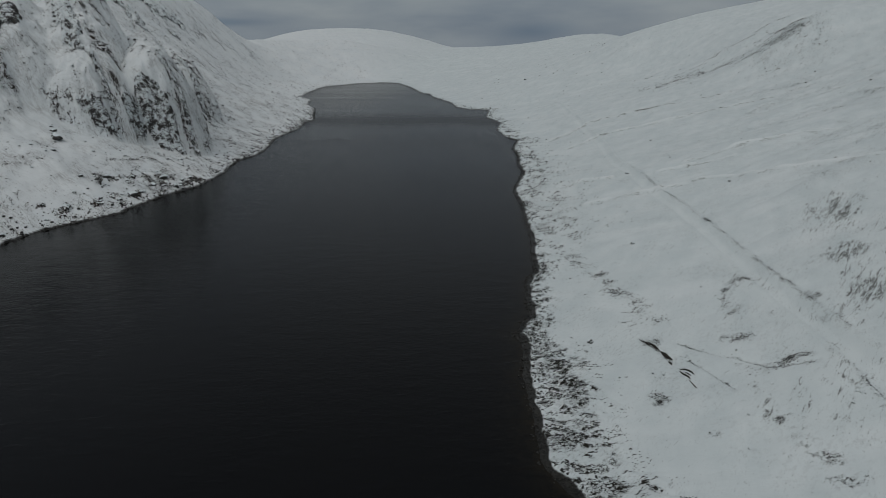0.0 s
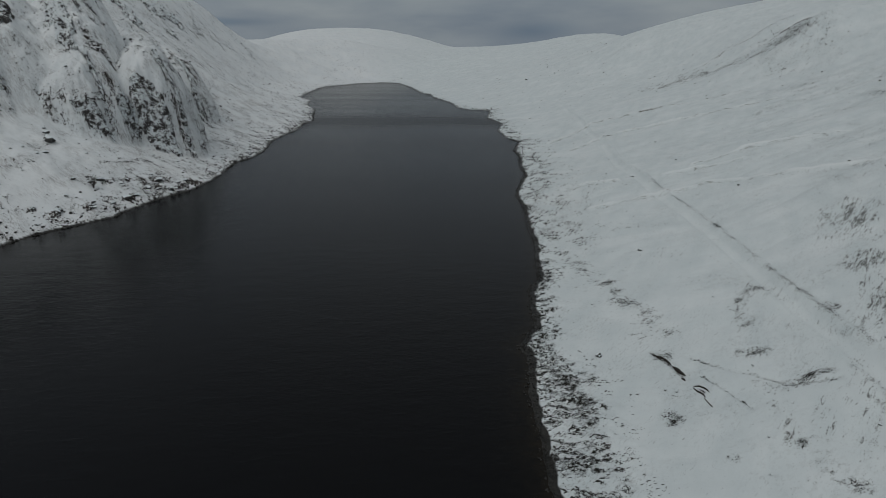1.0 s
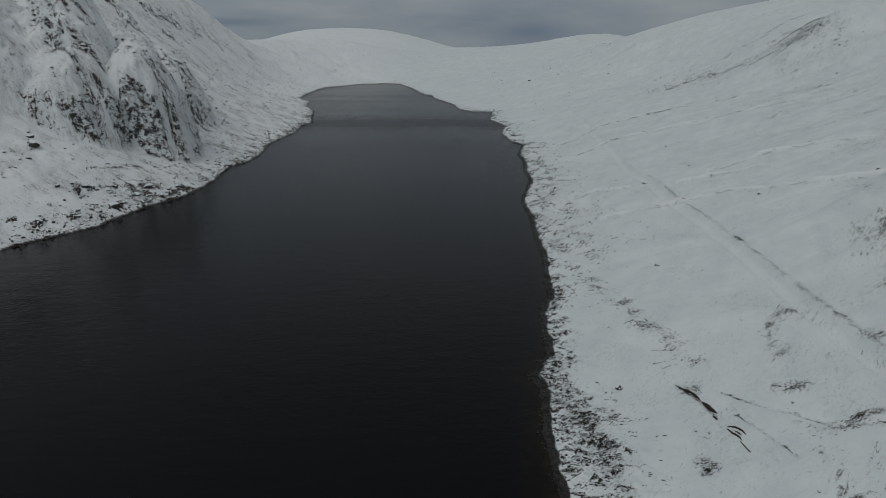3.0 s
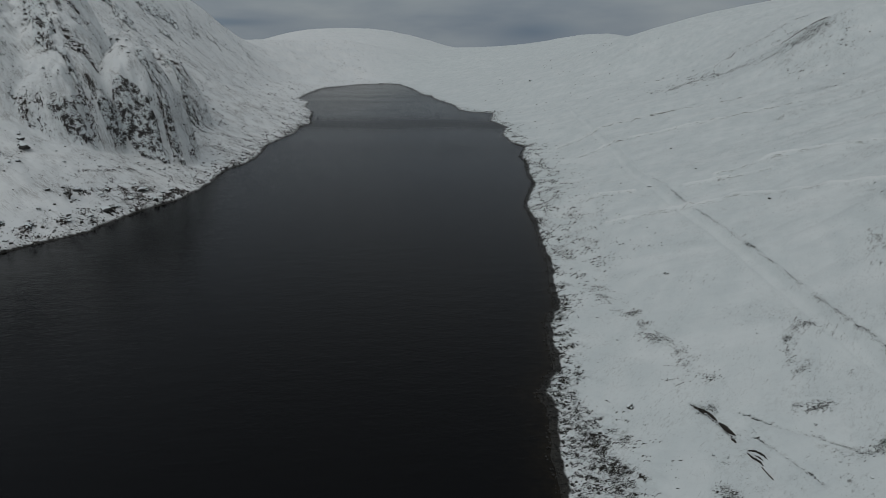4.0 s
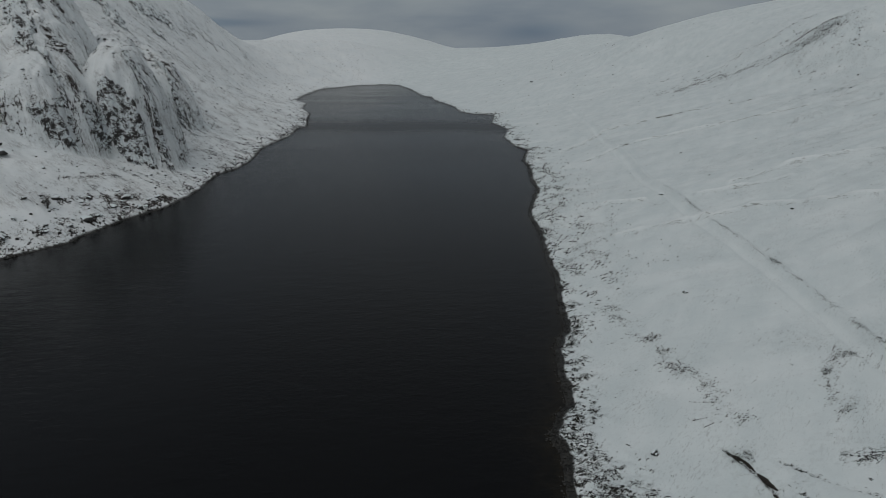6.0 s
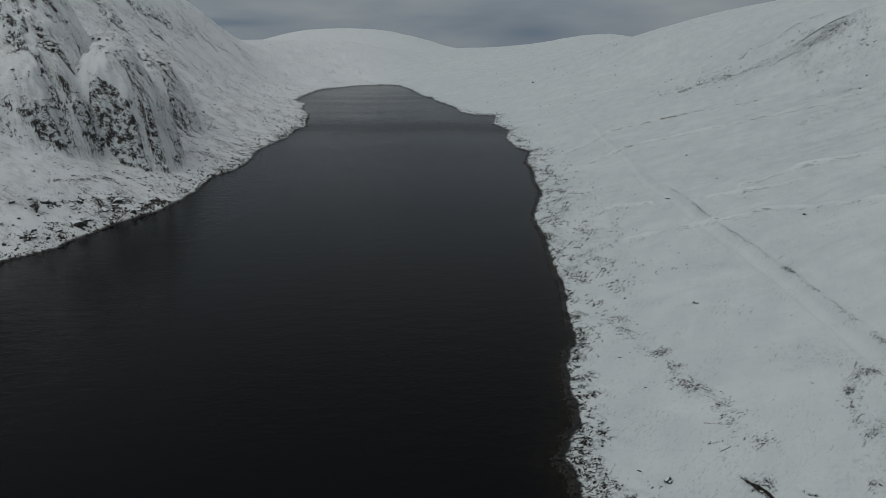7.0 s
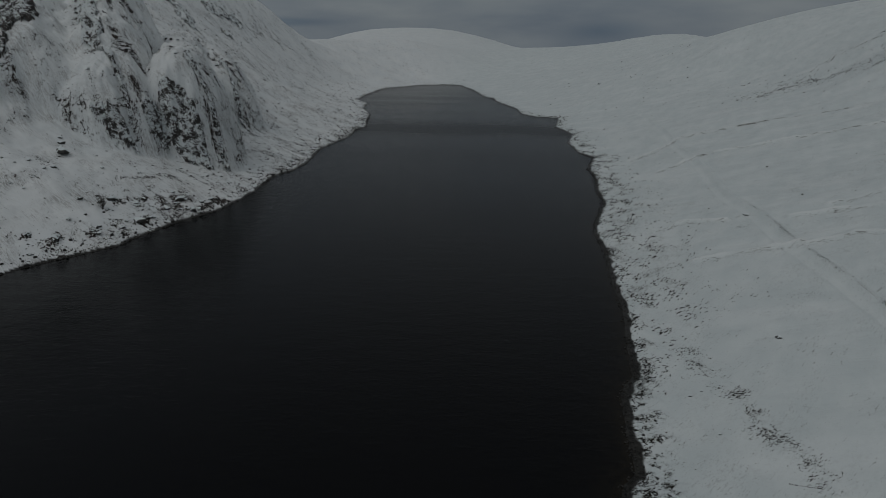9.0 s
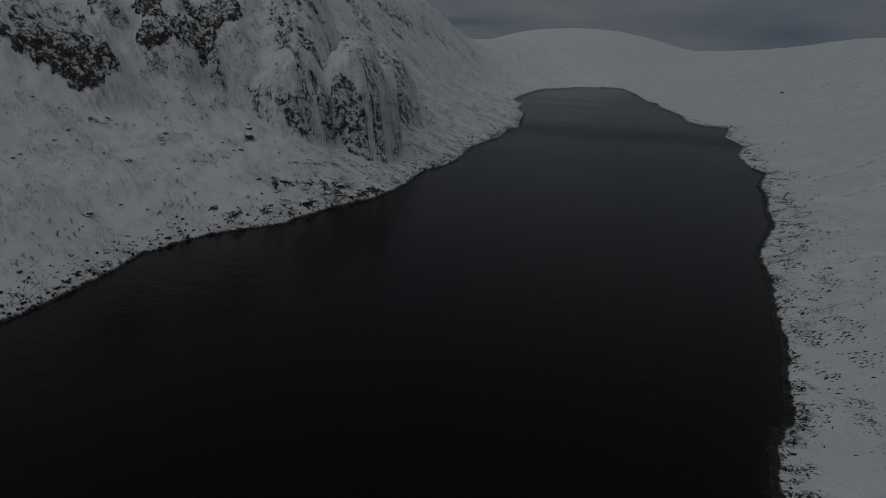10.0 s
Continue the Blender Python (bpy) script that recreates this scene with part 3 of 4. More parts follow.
# Edges of peat humps, where the heather hangs over bare: lines.
HUMPS = [[(104, 187), (108, 198), (114, 205), (120, 206), (123, 201), (123, 193)], [(109, 187), (103, 182)], [(93, 166), (97, 166), (103, 167)],
         [(92, 153), (96, 148), (101, 148), (107, 151), (112, 151)], [(118, 143), (118, 138), (119, 134)], [(62, 143), (66, 145), (66, 141)], [(120, 154), (118, 147)]]
# Grey bands of grass along the slope: a line, half width, thickness.
WISPS = [([(326, 545), (365, 585), (381, 587)], 9, 0.45), ([(325, 501), (355, 517), (381, 532)], 6, 0.5), ([(313, 467), (337, 467)], 5, 0.45), ([(248, 480), (271, 498), (286, 494)], 5, 0.45),
         ([(413, 680), (430, 686), (449, 690)], 8, 0.45), ([(432, 638), (454, 643)], 7, 0.45), ([(280, 465), (296, 458), (304, 441)], 3, 0.4), ([(92, 142), (92, 135), (88, 128)], 2.5, 0.6),
         ([(103, 140), (98, 129)], 2.5, 0.6), ([(104, 183), (110, 197), (117, 202)], 4, 0.5), ([(364, 753), (361, 796), (400, 780)], 8, 0.35), ([(372, 700), (400, 705)], 8, 0.35),
         ([(230, 395), (262, 410), (300, 400)], 4, 0.4), ([(285, 400), (320, 415), (350, 410)], 5, 0.4)]
# Thin grass through the crust, grey from afar: middle x, y, half widths, turn in degrees, thickness.
GRASS = [(174, 240, 13, 26, -32, 0.95), (157, 204, 8, 12, -32, 0.95), (147, 176, 12, 22, -32, 0.8), (178, 214, 16, 12, -20, 0.55), (250, 335, 40, 28, -30, 0.45), (245, 440, 40, 25, 0, 0.35), (130, 168, 8, 13, 0, 0.5),
         (115, 135, 10, 12, 20, 0.5), (140, 140, 8, 14, 0, 0.5), (104, 122, 9, 8, 0, 0.45), (102, 252, 10, 10, 0, 0.35), (330, 560, 60, 30, 0, 0.4), (120, 205, 14, 10, 0, 0.5), (410, 725, 50, 70, 0, 0.6), (385, 640, 45, 40, 0, 0.5), (330, 800, 50, 25, 20, 0.5)]


def grassy(x, y, d, side):
    """How far grass, heather tips and painted shade below the drift ridges grey the moor's crust, and how far clean
    drifted snow and painted light on the ridge crests whiten it.
    """
    total = np.zeros(np.shape(x))
    ragged, clump = 0.6 * fbm(x / 9, y / 9, 4, 157), fbm(x / 16, y / 11, 3, 101)
    comb = ramp(-0.5, 0.5, fbm((x + y) / 30, (y - x) / 3.5, 3, 163))
    for px, py, wx, wy, turn, thick in GRASS:
        c, s = math.cos(radians(turn)), math.sin(radians(turn))
        r = np.hypot(((x - px) * c + (y - py) * s) / wx, ((y - py) * c - (x - px) * s) / wy) + ragged
        total = np.maximum(total, thick * (0.35 + 0.65 * comb) * (1 - ramp(0.6, 1.1, r)))
    for line, half, thick in WISPS:
        total = np.maximum(total, thick * (0.3 + 0.8 * comb) * np.exp(-((line_distance(x, y, line) / half + ragged) ** 2)))
    total = np.maximum(total, 0.45 * (0.6 + 1.2 * clump) * (1 - ramp(0.7, 1.2, d / np.interp(y, *EDGE_BELT) + ragged)))
    total = np.maximum(total, 0.24 * ramp(0.05, 0.5, fbm(x / 30, y / 14, 4, 167)) * (0.3 + comb))
    drift = np.zeros(np.shape(x))
    for line in DRIFT_RIDGES:
        away = line_distance(x, y, line)
        # crests whitened in the colour, as light would catch them
        drift = np.maximum(drift, np.exp(-((away / (1.7 + 1.5 * clump)) ** 2)) * swell(x, y))
        # the ridge's shaded lower side, greyed into the crust colour
        total = np.maximum(total, 0.4 * np.exp(-((line_distance(x, y + 3.4, line) / 1.6) ** 2)) * comb)
    off = x - track_x(y)
    drift = np.maximum(drift, 0.16 * np.exp(-(((off + 0.3) / 2.6) ** 4)) * ramp(900, 800, y))
    drift = np.clip(np.maximum(drift, 0.35 * ramp(0.0, 0.5, fbm(x / 50, y / 24, 3, 173))), 0, 1)
    return np.clip(total, 0, 1) * side * (1 - drift), drift * side


def cover(x, y, z, d, side, ribs, face, steep):
    """How far the snow is broken, 0 to 1, and how wet the shore is."""
    land = np.maximum(d, 0)
    clump = fbm(x / 16, y / 11, 3, 101)
    wide = fbm(x / 60, y / 45, 3, 107)
    # east: a belt along the water, the stony bank, the track's upper edge, patches of heather
    belt = np.interp(y, *EDGE_BELT)
    lee = hummock(x, y + 0.7) - hummock(x, y - 0.7)
    near = 0.22 + 0.16 * np.exp(-(((y - 250) / 20) ** 2)) + 0.28 * np.exp(-(((y - 192) / 9) ** 2)) + 0.60 * ramp(0.0, 0.7, lee) * ramp(300, 200, y) + 0.38 * clump - 0.13 * ramp(215, 300, y)
    moor = np.minimum(near, 0.50) * (1 - ramp(0.72, 1.1, land / belt + 0.6 * fbm(x / 9, y / 9, 2, 113)))
    moor = np.maximum(moor, (0.13 + 0.5 * clump + 0.2 * ramp(0.05, 0.6, lee)) * (1 - ramp(0.5, 5.5, line_distance(x, y, BANK) + 6 * clump)))
    moor = np.maximum(moor, (0.14 + 0.35 * clump) * (1 - ramp(8, 20, np.hypot(x - 78, (y - 345) / 3.2))))
    off = x - track_x(y)
    verge = np.exp(-(((off - 5.6) / 2.0) ** 2)) * (0.55 + 0.45 * ramp(-0.15, 0.2, fbm(x / 60, y / 9, 2, 127))) * ramp(110, 150, y) * ramp(520, 330, y)
    moor = np.maximum(moor, (0.31 + 0.35 * clump) * verge)
    ragged = (0.7 * fbm(x / 4.5, y / 3.5, 3, 139), 0.7 * fbm(x / 24, y / 16, 4, 149))
    for px, py, wx, wy, thick in MOOR_PATCHES:
        r = np.hypot((x - px) / wx, (y - py) / wy) + ragged[wx > 12]
        moor = np.maximum(moor, (thick - 0.17 + 0.25 * clump) * (1 - ramp(0.3, 1.15, r)))
    for line in DITCHES + [HEAD_BURN]:
        moor = np.maximum(moor, (0.40 + 0.5 * clump) * np.exp(-((line_distance(x, y, line) / (0.55 if line is not HEAD_BURN else 3.0)) ** 4)))
    for line in HUMPS:
        moor = np.maximum(moor, (0.30 + 0.35 * clump) * np.exp(-((line_distance(x, y, line) / 1.7) ** 2)))
    faint = 0.04 + 0.16 * wide + 0.14 * clump + 0.08 * ramp(150, 260, land) * ramp(700, 450, y)
    moor = np.maximum(moor, faint * (1 - 0.2 * ramp(500, 1000, y)))
    moor = np.maximum(moor, 0.8 * ramp(0.9, 1.8, steep))
    moor = moor * (1 - 0.95 * np.exp(-(((off + 0.3) / 2.8) ** 4)) * ramp(900, 800, y))
    for line in DRIFT_RIDGES:
        moor = moor * (1 - 0.95 * np.exp(-((line_distance(x, y, line) / 2.0) ** 4)))
        # shade under the ridge, put into the cover as a darker band
        moor = np.maximum(moor, (0.17 + 0.15 * clump) * np.exp(-((line_distance(x, y + 3.0, line) / 1.3) ** 2)))
    # west: boulder fields, ledges, bare faces
    rocks = 0.08 + 0.08 * ramp(480, 650, y) + 0.07 * ramp(110, 200, land) * ramp(620, 800, y) + 0.18 * wide + 0.28 * clump
    rocks = np.maximum(rocks, (0.26 + 0.55 * clump) * (1 - ramp(5, 24, land)))
    knoll = np.exp(-((((x + 197) / 26) ** 2 + ((y - 398) / 36) ** 2) ** 1.5))
    rocks = np.maximum(rocks, (0.36 + 0.6 * clump) * knoll)
    rocks = np.maximum(rocks, np.minimum(0.55 * ribs + 0.35 * clump, 0.45))
    crags = (side < 0.5) & (x < -165) & (y > 310) & (y < 760)
    cx, cy, cc, cr = x[crags], y[crags], clump[crags], rocks[crags]
    for line, thick in RUNNELS:
        cr = np.maximum(cr, (thick + 0.4 * cc) * np.exp(-((line_distance(cx + 2 * cc, cy + 3 * cc, line) / 1.2) ** 2)))
    rugged = 0.9 * fbm(cx / 3.5, cy / 3.5, 3, 347)
    for px, py, half in OUTCROPS:
        cr = np.maximum(cr, 0.62 * (1 - ramp(0.5, 1.0, np.hypot(cx - px, (cy - py) / 1.7) / half + rugged)))
    rocks[crags] = cr
    rocks = rocks + 0.03 * face + 0.16 * ramp(0.9, 2.4, steep)
    high = (side < 0.5) & (x < -180) & (x > -345) & (y > 400) & (y < 720)
    top, lane = nose_height(x[high], y[high], NOSES[:3])
    stands = ramp(-3, 4, top - z[high] + 4)
    rocks[high] = np.maximum(rocks[high], stands * (0.36 + 0.06 * ramp(-10, 40, lane) + 0.12 * np.exp(-(((lane - 48) / 9) ** 2)) + 0.34 * clump[high]))
    rocks = rocks * (1 - 0.85 * np.exp(-((((x + 243) / 9) ** 2 + ((y - 480) / 11) ** 2) ** 2))) * (1 - 0.6 * np.exp(-((((x + 250) / 6) ** 2 + ((y - 472) / 9) ** 2) ** 2)))
    swept = np.exp(-((((x + 212) / 34) ** 2 + ((y - 440) / 60) ** 2) ** 1.5))
    rocks = np.maximum(rocks, (0.20 + 0.35 * clump) * swept)
    rocks = rocks * (1 - 0.35 * ramp(1100, 1800, y)) * (1 - 0.75 * np.exp(-((np.hypot(x + 262, (y - 290) / 1.6) / 22) ** 4)))
    rocks = np.maximum(rocks, (0.45 + 0.5 * clump) * np.exp(-((line_distance(x, y, BURN) / 0.7) ** 4)))
    bare = np.clip(side * moor + (1 - side) * rocks, 0, 0.80) * (1 - 0.6 * ramp(1700, 2400, y))
    rim = np.where(side > 0.5, np.interp(y, [450, 900, 1400], [2.3, 1.7, 2.6]), np.interp(y, [300, 600, 1400], [1.2, 1.6, 2.6])) * (1 + 0.7 * fbm(x / 7, y / 7, 3, 131))
    wet = 1 - ramp(rim * 0.75, rim, d)
    return bare, wet


def mesh_from_grid(name, x, y, z, keep, layers, material):
    """One sheet over a rings-by-rays grid; only the cells that keep allows."""
    rings, rays = x.shape
    number = np.arange(rings * rays).reshape(rings, rays)
    nxt = np.roll(number, -1, 1)
    quads = np.stack([number[:-1], nxt[:-1], nxt[1:], number[1:]], -1).reshape(-1, 4)
    ok = (keep[:-1] | keep[1:] | np.roll(keep, -1, 1)[:-1] | np.roll(keep, -1, 1)[1:]).reshape(-1)
    quads = quads[ok][:, ::-1]
    used, quads = np.unique(quads, return_inverse=True)
    quads = quads.reshape(-1, 4)
    me = bpy.data.meshes.new(name)
    me.vertices.add(len(used))
    me.vertices.foreach_set("co", np.stack([x, y, z], -1).reshape(-1, 3)[used].astype(np.float32).ravel())
    me.loops.add(quads.size)
    me.loops.foreach_set("vertex_index", quads.astype(np.int32).ravel())
    me.polygons.add(len(quads))
    me.polygons.foreach_set("loop_start", np.arange(0, quads.size, 4, dtype=np.int32))
    for key, value in layers.items():
        layer = me.attributes.new(key, "FLOAT", "POINT")
        layer.data.foreach_set("value", np.asarray(value, np.float32).reshape(-1)[used])
    me.update(calc_edges=True)
    me.shade_smooth()
    me.materials.append(material)
    return new(name, me)


def build_land():
    bearing = np.radians(np.concatenate([np.arange(-68, 64, FINE), np.arange(64, 292, 2.0)]))
    # rings lie closer where the crags stand
    radius = [45.0]
    while radius[-1] < 4850:
        radius.append(radius[-1] * (1 + STEP * (0.5 if 340 < radius[-1] < 640 else 0.75 if 180 < radius[-1] < 340 else 1.0)))
    radius = np.array([1.0, 20.0] + radius)
    rr, bb = np.meshgrid(radius, bearing, indexing="ij")
    x, y = rr * np.sin(bb), 30 + rr * np.cos(bb)
    d = shore_distance(x, y)
    keep = d > -9
    near = keep | np.roll(keep, 1, 0) | np.roll(keep, -1, 0) | np.roll(keep, 1, 1) | np.roll(keep, -1, 1)
    z, side = np.full(x.shape, -1.2), np.zeros(x.shape)
    z[near], _, side[near], ribs, face = ground(x[near], y[near])
    # steepness of the finished land, rise over run
    dr = np.maximum(np.gradient(rr, axis=0), 0.1)
    db = np.maximum(rr * np.gradient(bb, axis=1), 0.05)
    steep = np.hypot(np.gradient(z, axis=0) / dr, np.gradient(z, axis=1) / db)
    bare, wet, crag = np.zeros(x.shape), np.zeros(x.shape), np.zeros(x.shape)
    crag[near] = face
    bare[near], wet[near] = cover(x[near], y[near], z[near], d[near], side[near], ribs, face, steep[near])
    lane, nose = np.zeros(x.shape), np.zeros(x.shape)
    rocky = near & (side < 0.5) & (x < -150) & (x > -480) & (y > 280) & (y < 860)
    top, lane[rocky] = nose_height(x[rocky], y[rocky], NOSES[:3])
    nose[rocky] = ramp(-3, 4, top - z[rocky] + 4)
    grass, drift = np.zeros(x.shape), np.zeros(x.shape)
    moor = near & (side > 0.01)
    grass[moor], drift[moor] = grassy(x[moor], y[moor], d[moor], side[moor])
    land = mesh_from_grid("ground", x, y, z, keep, {"grass": grass, "drift": drift, "bare": bare, "wet": wet, "east": side, "crag": crag, "lane": lane, "nose": nose}, GROUND)
    tagged(land, "snow-covered glen sides with dark heather, crags and stony shore", "ground", kind="structure")
    thin = (slice(None, None, 3), slice(None, None, 5))
    wx, wy, wd = x[thin], y[thin], d[thin]
    shallow = np.exp(np.minimum(wd, 0) / np.where(wx > -60, 5.0, 1.6)) * 0.9
    lake = mesh_from_grid("water", wx, wy, np.zeros(wx.shape), wd < 12, {"shallow": shallow, "breeze": np.exp(-(((wy - 800 - 30 * fbm(wx / 160, wy / 300, 2, 331)) / 55) ** 2))}, WATER)
    tagged(lake, "dark still loch water with faint ripples between snowy shores", "water", kind="structure")


FINE, STEP = 0.094, 0.0058
build_land()


def build_crags():
    """Each outcrop of the west side as a rock face of its own: ledges and risers at full detail, its rim sunk into the slope."""
    for k, (line, half, thick, label) in enumerate(RIBS):
        if not label:
            continue
        px, py = [p[0] for p in line], [p[1] for p in line]
        size = 1.4 if min(py) > 900 else 0.55 if half > 5 else 0.35
        gx, gy = np.arange(min(px) - 1.5 * half, max(px) + 1.5 * half, size), np.arange(min(py) - 1.5 * half, max(py) + 1.5 * half, size)
        x, y = np.meshgrid(gx, gy, indexing="ij")
        r = line_distance(x, y, line) / half + 0.8 * fbm(x / 17, y / 17, 4, 9) + 0.55 * fbm(x / 5, y / 5, 3, 269)
        m = 1 - ramp(0.45, 1.05, r)
        keep = m > 0.02
        z = np.zeros(x.shape)
        z[keep] = ground(x[keep], y[keep])[0]
        bulk = 1.2 + 1.8 * fbm(x / 19, y / 19, 3, 211 + k) + 2.0 * ridged(x / 8, (y + 0.4 * x) / 5, 4, 223 + k)
        z = z + bulk * ramp(0, 0.5, m)
        step = 2.3
        h = (z + 0.45 * y + 0.2 * x) / step + 2.2 * fbm(x / 15, y / 15, 3, 241 + k) + 0.6 * fbm(x / 4, y / 4, 2, 251 + k)
        s = h - np.floor(h)
        z = z + (0.35 + 0.9 * ramp(-0.3, 0.4, fbm(x / 8, y / 8, 2, 277))) * step * (ramp(0.45, 1.0, s) - s) * ramp(0.05, 0.5, m) + 0.35 * fbm(x / 1.6, y / 1.6, 2, 263 + k) * m
        z = z - 1.6 * (1 - ramp(0.0, 0.22, m))
        number = np.arange(x.size).reshape(x.shape)
        quads = np.stack([number[:-1, :-1], number[1:, :-1], number[1:, 1:], number[:-1, 1:]], -1).reshape(-1, 4)
        quads = quads[keep.reshape(-1)[quads].all(1)]
        used, quads = np.unique(quads, return_inverse=True)
        me = bpy.data.meshes.new("crag")
        co = np.stack([x, y, z], -1).reshape(-1, 3)[used]
        quads = quads.reshape(-1, 4).astype(np.int32)
        me.vertices.add(len(used))
        me.vertices.foreach_set("co", co.astype(np.float32).ravel())
        me.loops.add(quads.size)
        me.loops.foreach_set("vertex_index", quads.ravel())
        me.polygons.add(len(quads))
        me.polygons.foreach_set("loop_start", np.arange(0, quads.size, 4, dtype=np.int32))
        me.update(calc_edges=True)
        me.materials.append(SHEER if thick > 0.61 else CRAG)
        tagged(new("crag", me), label, "crag", "crags of the west side")


build_crags()


# ---- things ----
def part(name, bm, material, parent=None, label="", smooth=False):
    """A bmesh as one mesh object, under a thing or a part where one is given."""
    me = bpy.data.meshes.new(name)
    bm.to_mesh(me)
    bm.free()
    if smooth:
        me.shade_smooth()
    me.materials.append(material)
    ob = new(name, me)
    ob.parent = parent
    return tagged(ob, label) if label else ob


def level(x, y):
    return float(ground(np.array([x]), np.array([y]))[0][0])


def lump(seed, detail=2, wide=1.0, deep=0.8, tall=0.62, rough=0.28, flat=0.0):
    """A broken, angular stone about two units across."""
    bm = bmesh.new()
    bmesh.ops.create_icosphere(bm, subdivisions=detail, radius=1.0)
    rng = random.Random(seed)
    cuts = [(Vector((rng.uniform(-1, 1), rng.uniform(-1, 1), rng.uniform(-0.6, 1))).normalized(), rng.uniform(0.55, 0.85)) for _ in range(7)]
    for v in bm.verts:
        p = v.co.copy()
        for way, far in cuts:
            over = p.dot(way) - far
            if over > 0:
                p -= way * over * 0.9
        p *= 1 + rough * noise.noise(p * 1.7 + Vector((seed, 0, 0))) + 0.4 * rough * noise.noise(p * 4.1 + Vector((0, seed, 0)))
        v.co = (p.x * wide, p.y * deep, max(p.z, -0.5 + flat) * tall)
    return bm


def snow_cap(seed, wide=1.0, deep=0.8, tall=0.62, rough=0.28):
    """The snow that lies on such a stone: its upper side, a little swollen, with a ragged edge."""
    bm = lump(seed, 2, wide, deep, tall, rough)
    bm.normal_update()
    drop = [f for f in bm.faces if f.normal.z < 0.62 + 0.25 * noise.noise(f.calc_center_median() * 2.3 + Vector((seed, 4, 0)))]
    bmesh.ops.delete(bm, geom=drop, context="FACES")
    if bm.faces:
        lift = bmesh.ops.extrude_face_region(bm, geom=list(bm.faces))["geom"]
        for v in (g for g in lift if isinstance(g, bmesh.types.BMVert)):
            v.co += Vector((v.co.x * -0.03, v.co.y * -0.03, 0.09 + 0.03 * noise.noise(v.co * 3)))
    return bm


KINDS = 9
BOULDER_MESHES = []
for k in range(KINDS):
    shape = (1.0, 0.62 + 0.05 * (k % 5), 0.42 + 0.06 * (k % 4))
    base = part("boulder", lump(k * 3 + 1, 2, *shape), ROCK)
    cap = part("snow_cap", snow_cap(k * 3 + 1, *shape), CAP, base, "thin cap of settled snow")
    BOULDER_MESHES.append((base, cap))


def boulder(k, x, y, size, turn, z, label, group):
    """A rock sunk a little into the ground, with the snow on top of it."""
    base, cap = BOULDER_MESHES[k % KINDS]
    ob = new("boulder", base.data)
    ob.matrix_basis = pose(x, y, z + 0.10 * size, 0, 0, turn) @ Matrix.Diagonal((size / 2, size / 2, size / 2, 1))
    tagged(ob, label, "boulder", group)
    top = new("snow_cap", cap.data)
    top.parent = ob
    tagged(top, "thin cap of settled snow")
    return ob


def place_boulders(spots, label, group):
    xs, ys = np.array([s[0] for s in spots], float), np.array([s[1] for s in spots], float)
    zs = ground(xs, ys)[0]
    rng = random.Random(len(spots))
    for k, (x, y, size) in enumerate(spots):
        boulder(rng.randrange(KINDS), x, y, size, rng.uniform(0, 360), float(zs[k]), label, group)


SLOPE_ROCKS = [(-264, 398, 11.0), (-254, 377, 3.6), (-256, 372, 2.6), (-266, 374, 2.6), (-285, 318, 4.2), (-291, 353, 4.6), (-318, 336, 5.0),
               (-273, 409, 5.2), (-242, 400, 3.0), (-254, 353, 2.4), (-223, 378, 6.0), (-215, 393, 4.6), (-266, 335, 3.4), (-267, 275, 4.0),
               (-270, 404, 3.4), (-277, 414, 3.2), (-282, 326, 2.4), (-287, 346, 3.0), (-249, 280, 2.4), (-226, 371, 4.0), (-229, 374, 2.2)]
WATERSIDE_ROCKS = [(-236, 329, 4.2), (-226, 334, 7.0), (-213, 347, 5.5), (-206, 373, 8.0), (-200, 409, 7.5), (-202, 395, 5.0), (-191, 405, 6.0),
                   (-232, 233, 4.6), (-230, 227, 4.0), (-241, 260, 3.0), (-243, 222, 3.4), (-229, 212, 2.6), (-233, 260, 2.4), (-237, 294, 4.4),
                   (-189, 425, 5.0), (-203, 381, 4.4), (-210, 368, 3.4), (-208, 361, 4.0), (-215, 352, 3.0), (-197, 400, 4.0)]
MOOR_ROCKS = [(52.6, 176, 3.2), (94, 261, 2.6), (130, 386, 3.6), (67, 155, 1.1), (48, 171, 0.9), (68, 187.6, 1.5), (66, 188, 0.8), (95, 160, 1.2),
              (168, 1150, 6.0), (103, 205, 1.0), (96, 141, 1.0), (84, 130, 0.9), (79, 119, 0.8), (110, 128, 1.2), (54, 168, 0.9), (60, 214, 1.1),
              (63, 216, 0.8), (66, 215, 0.9)]
place_boulders(SLOPE_ROCKS, "dark schist boulder lying on the steep snowy hillside", "boulders on the west slope")
place_boulders(WATERSIDE_ROCKS, "dark angular rock among the stones at the water's edge", "rocks along the west shore")
place_boulders(MOOR_ROCKS, "small dark stone standing out of smooth moorland snow", "stones on the moor")


def scatter(count, seed, box, weight):
    """Places in a box, kept by a weight of 0 to 1 that the ground's cover gives."""
    rng = np.random.default_rng(seed)
    x, y = rng.uniform(box[0], box[1], count), rng.uniform(box[2], box[3], count)
    z, d, side, ribs, face = ground(x, y)
    bare, wet = cover(x, y, z, d, side, ribs, face, np.zeros(count))
    keep = rng.random(count) < weight(x, y, d, side, bare, ribs)
    return x[keep], y[keep], z[keep], rng


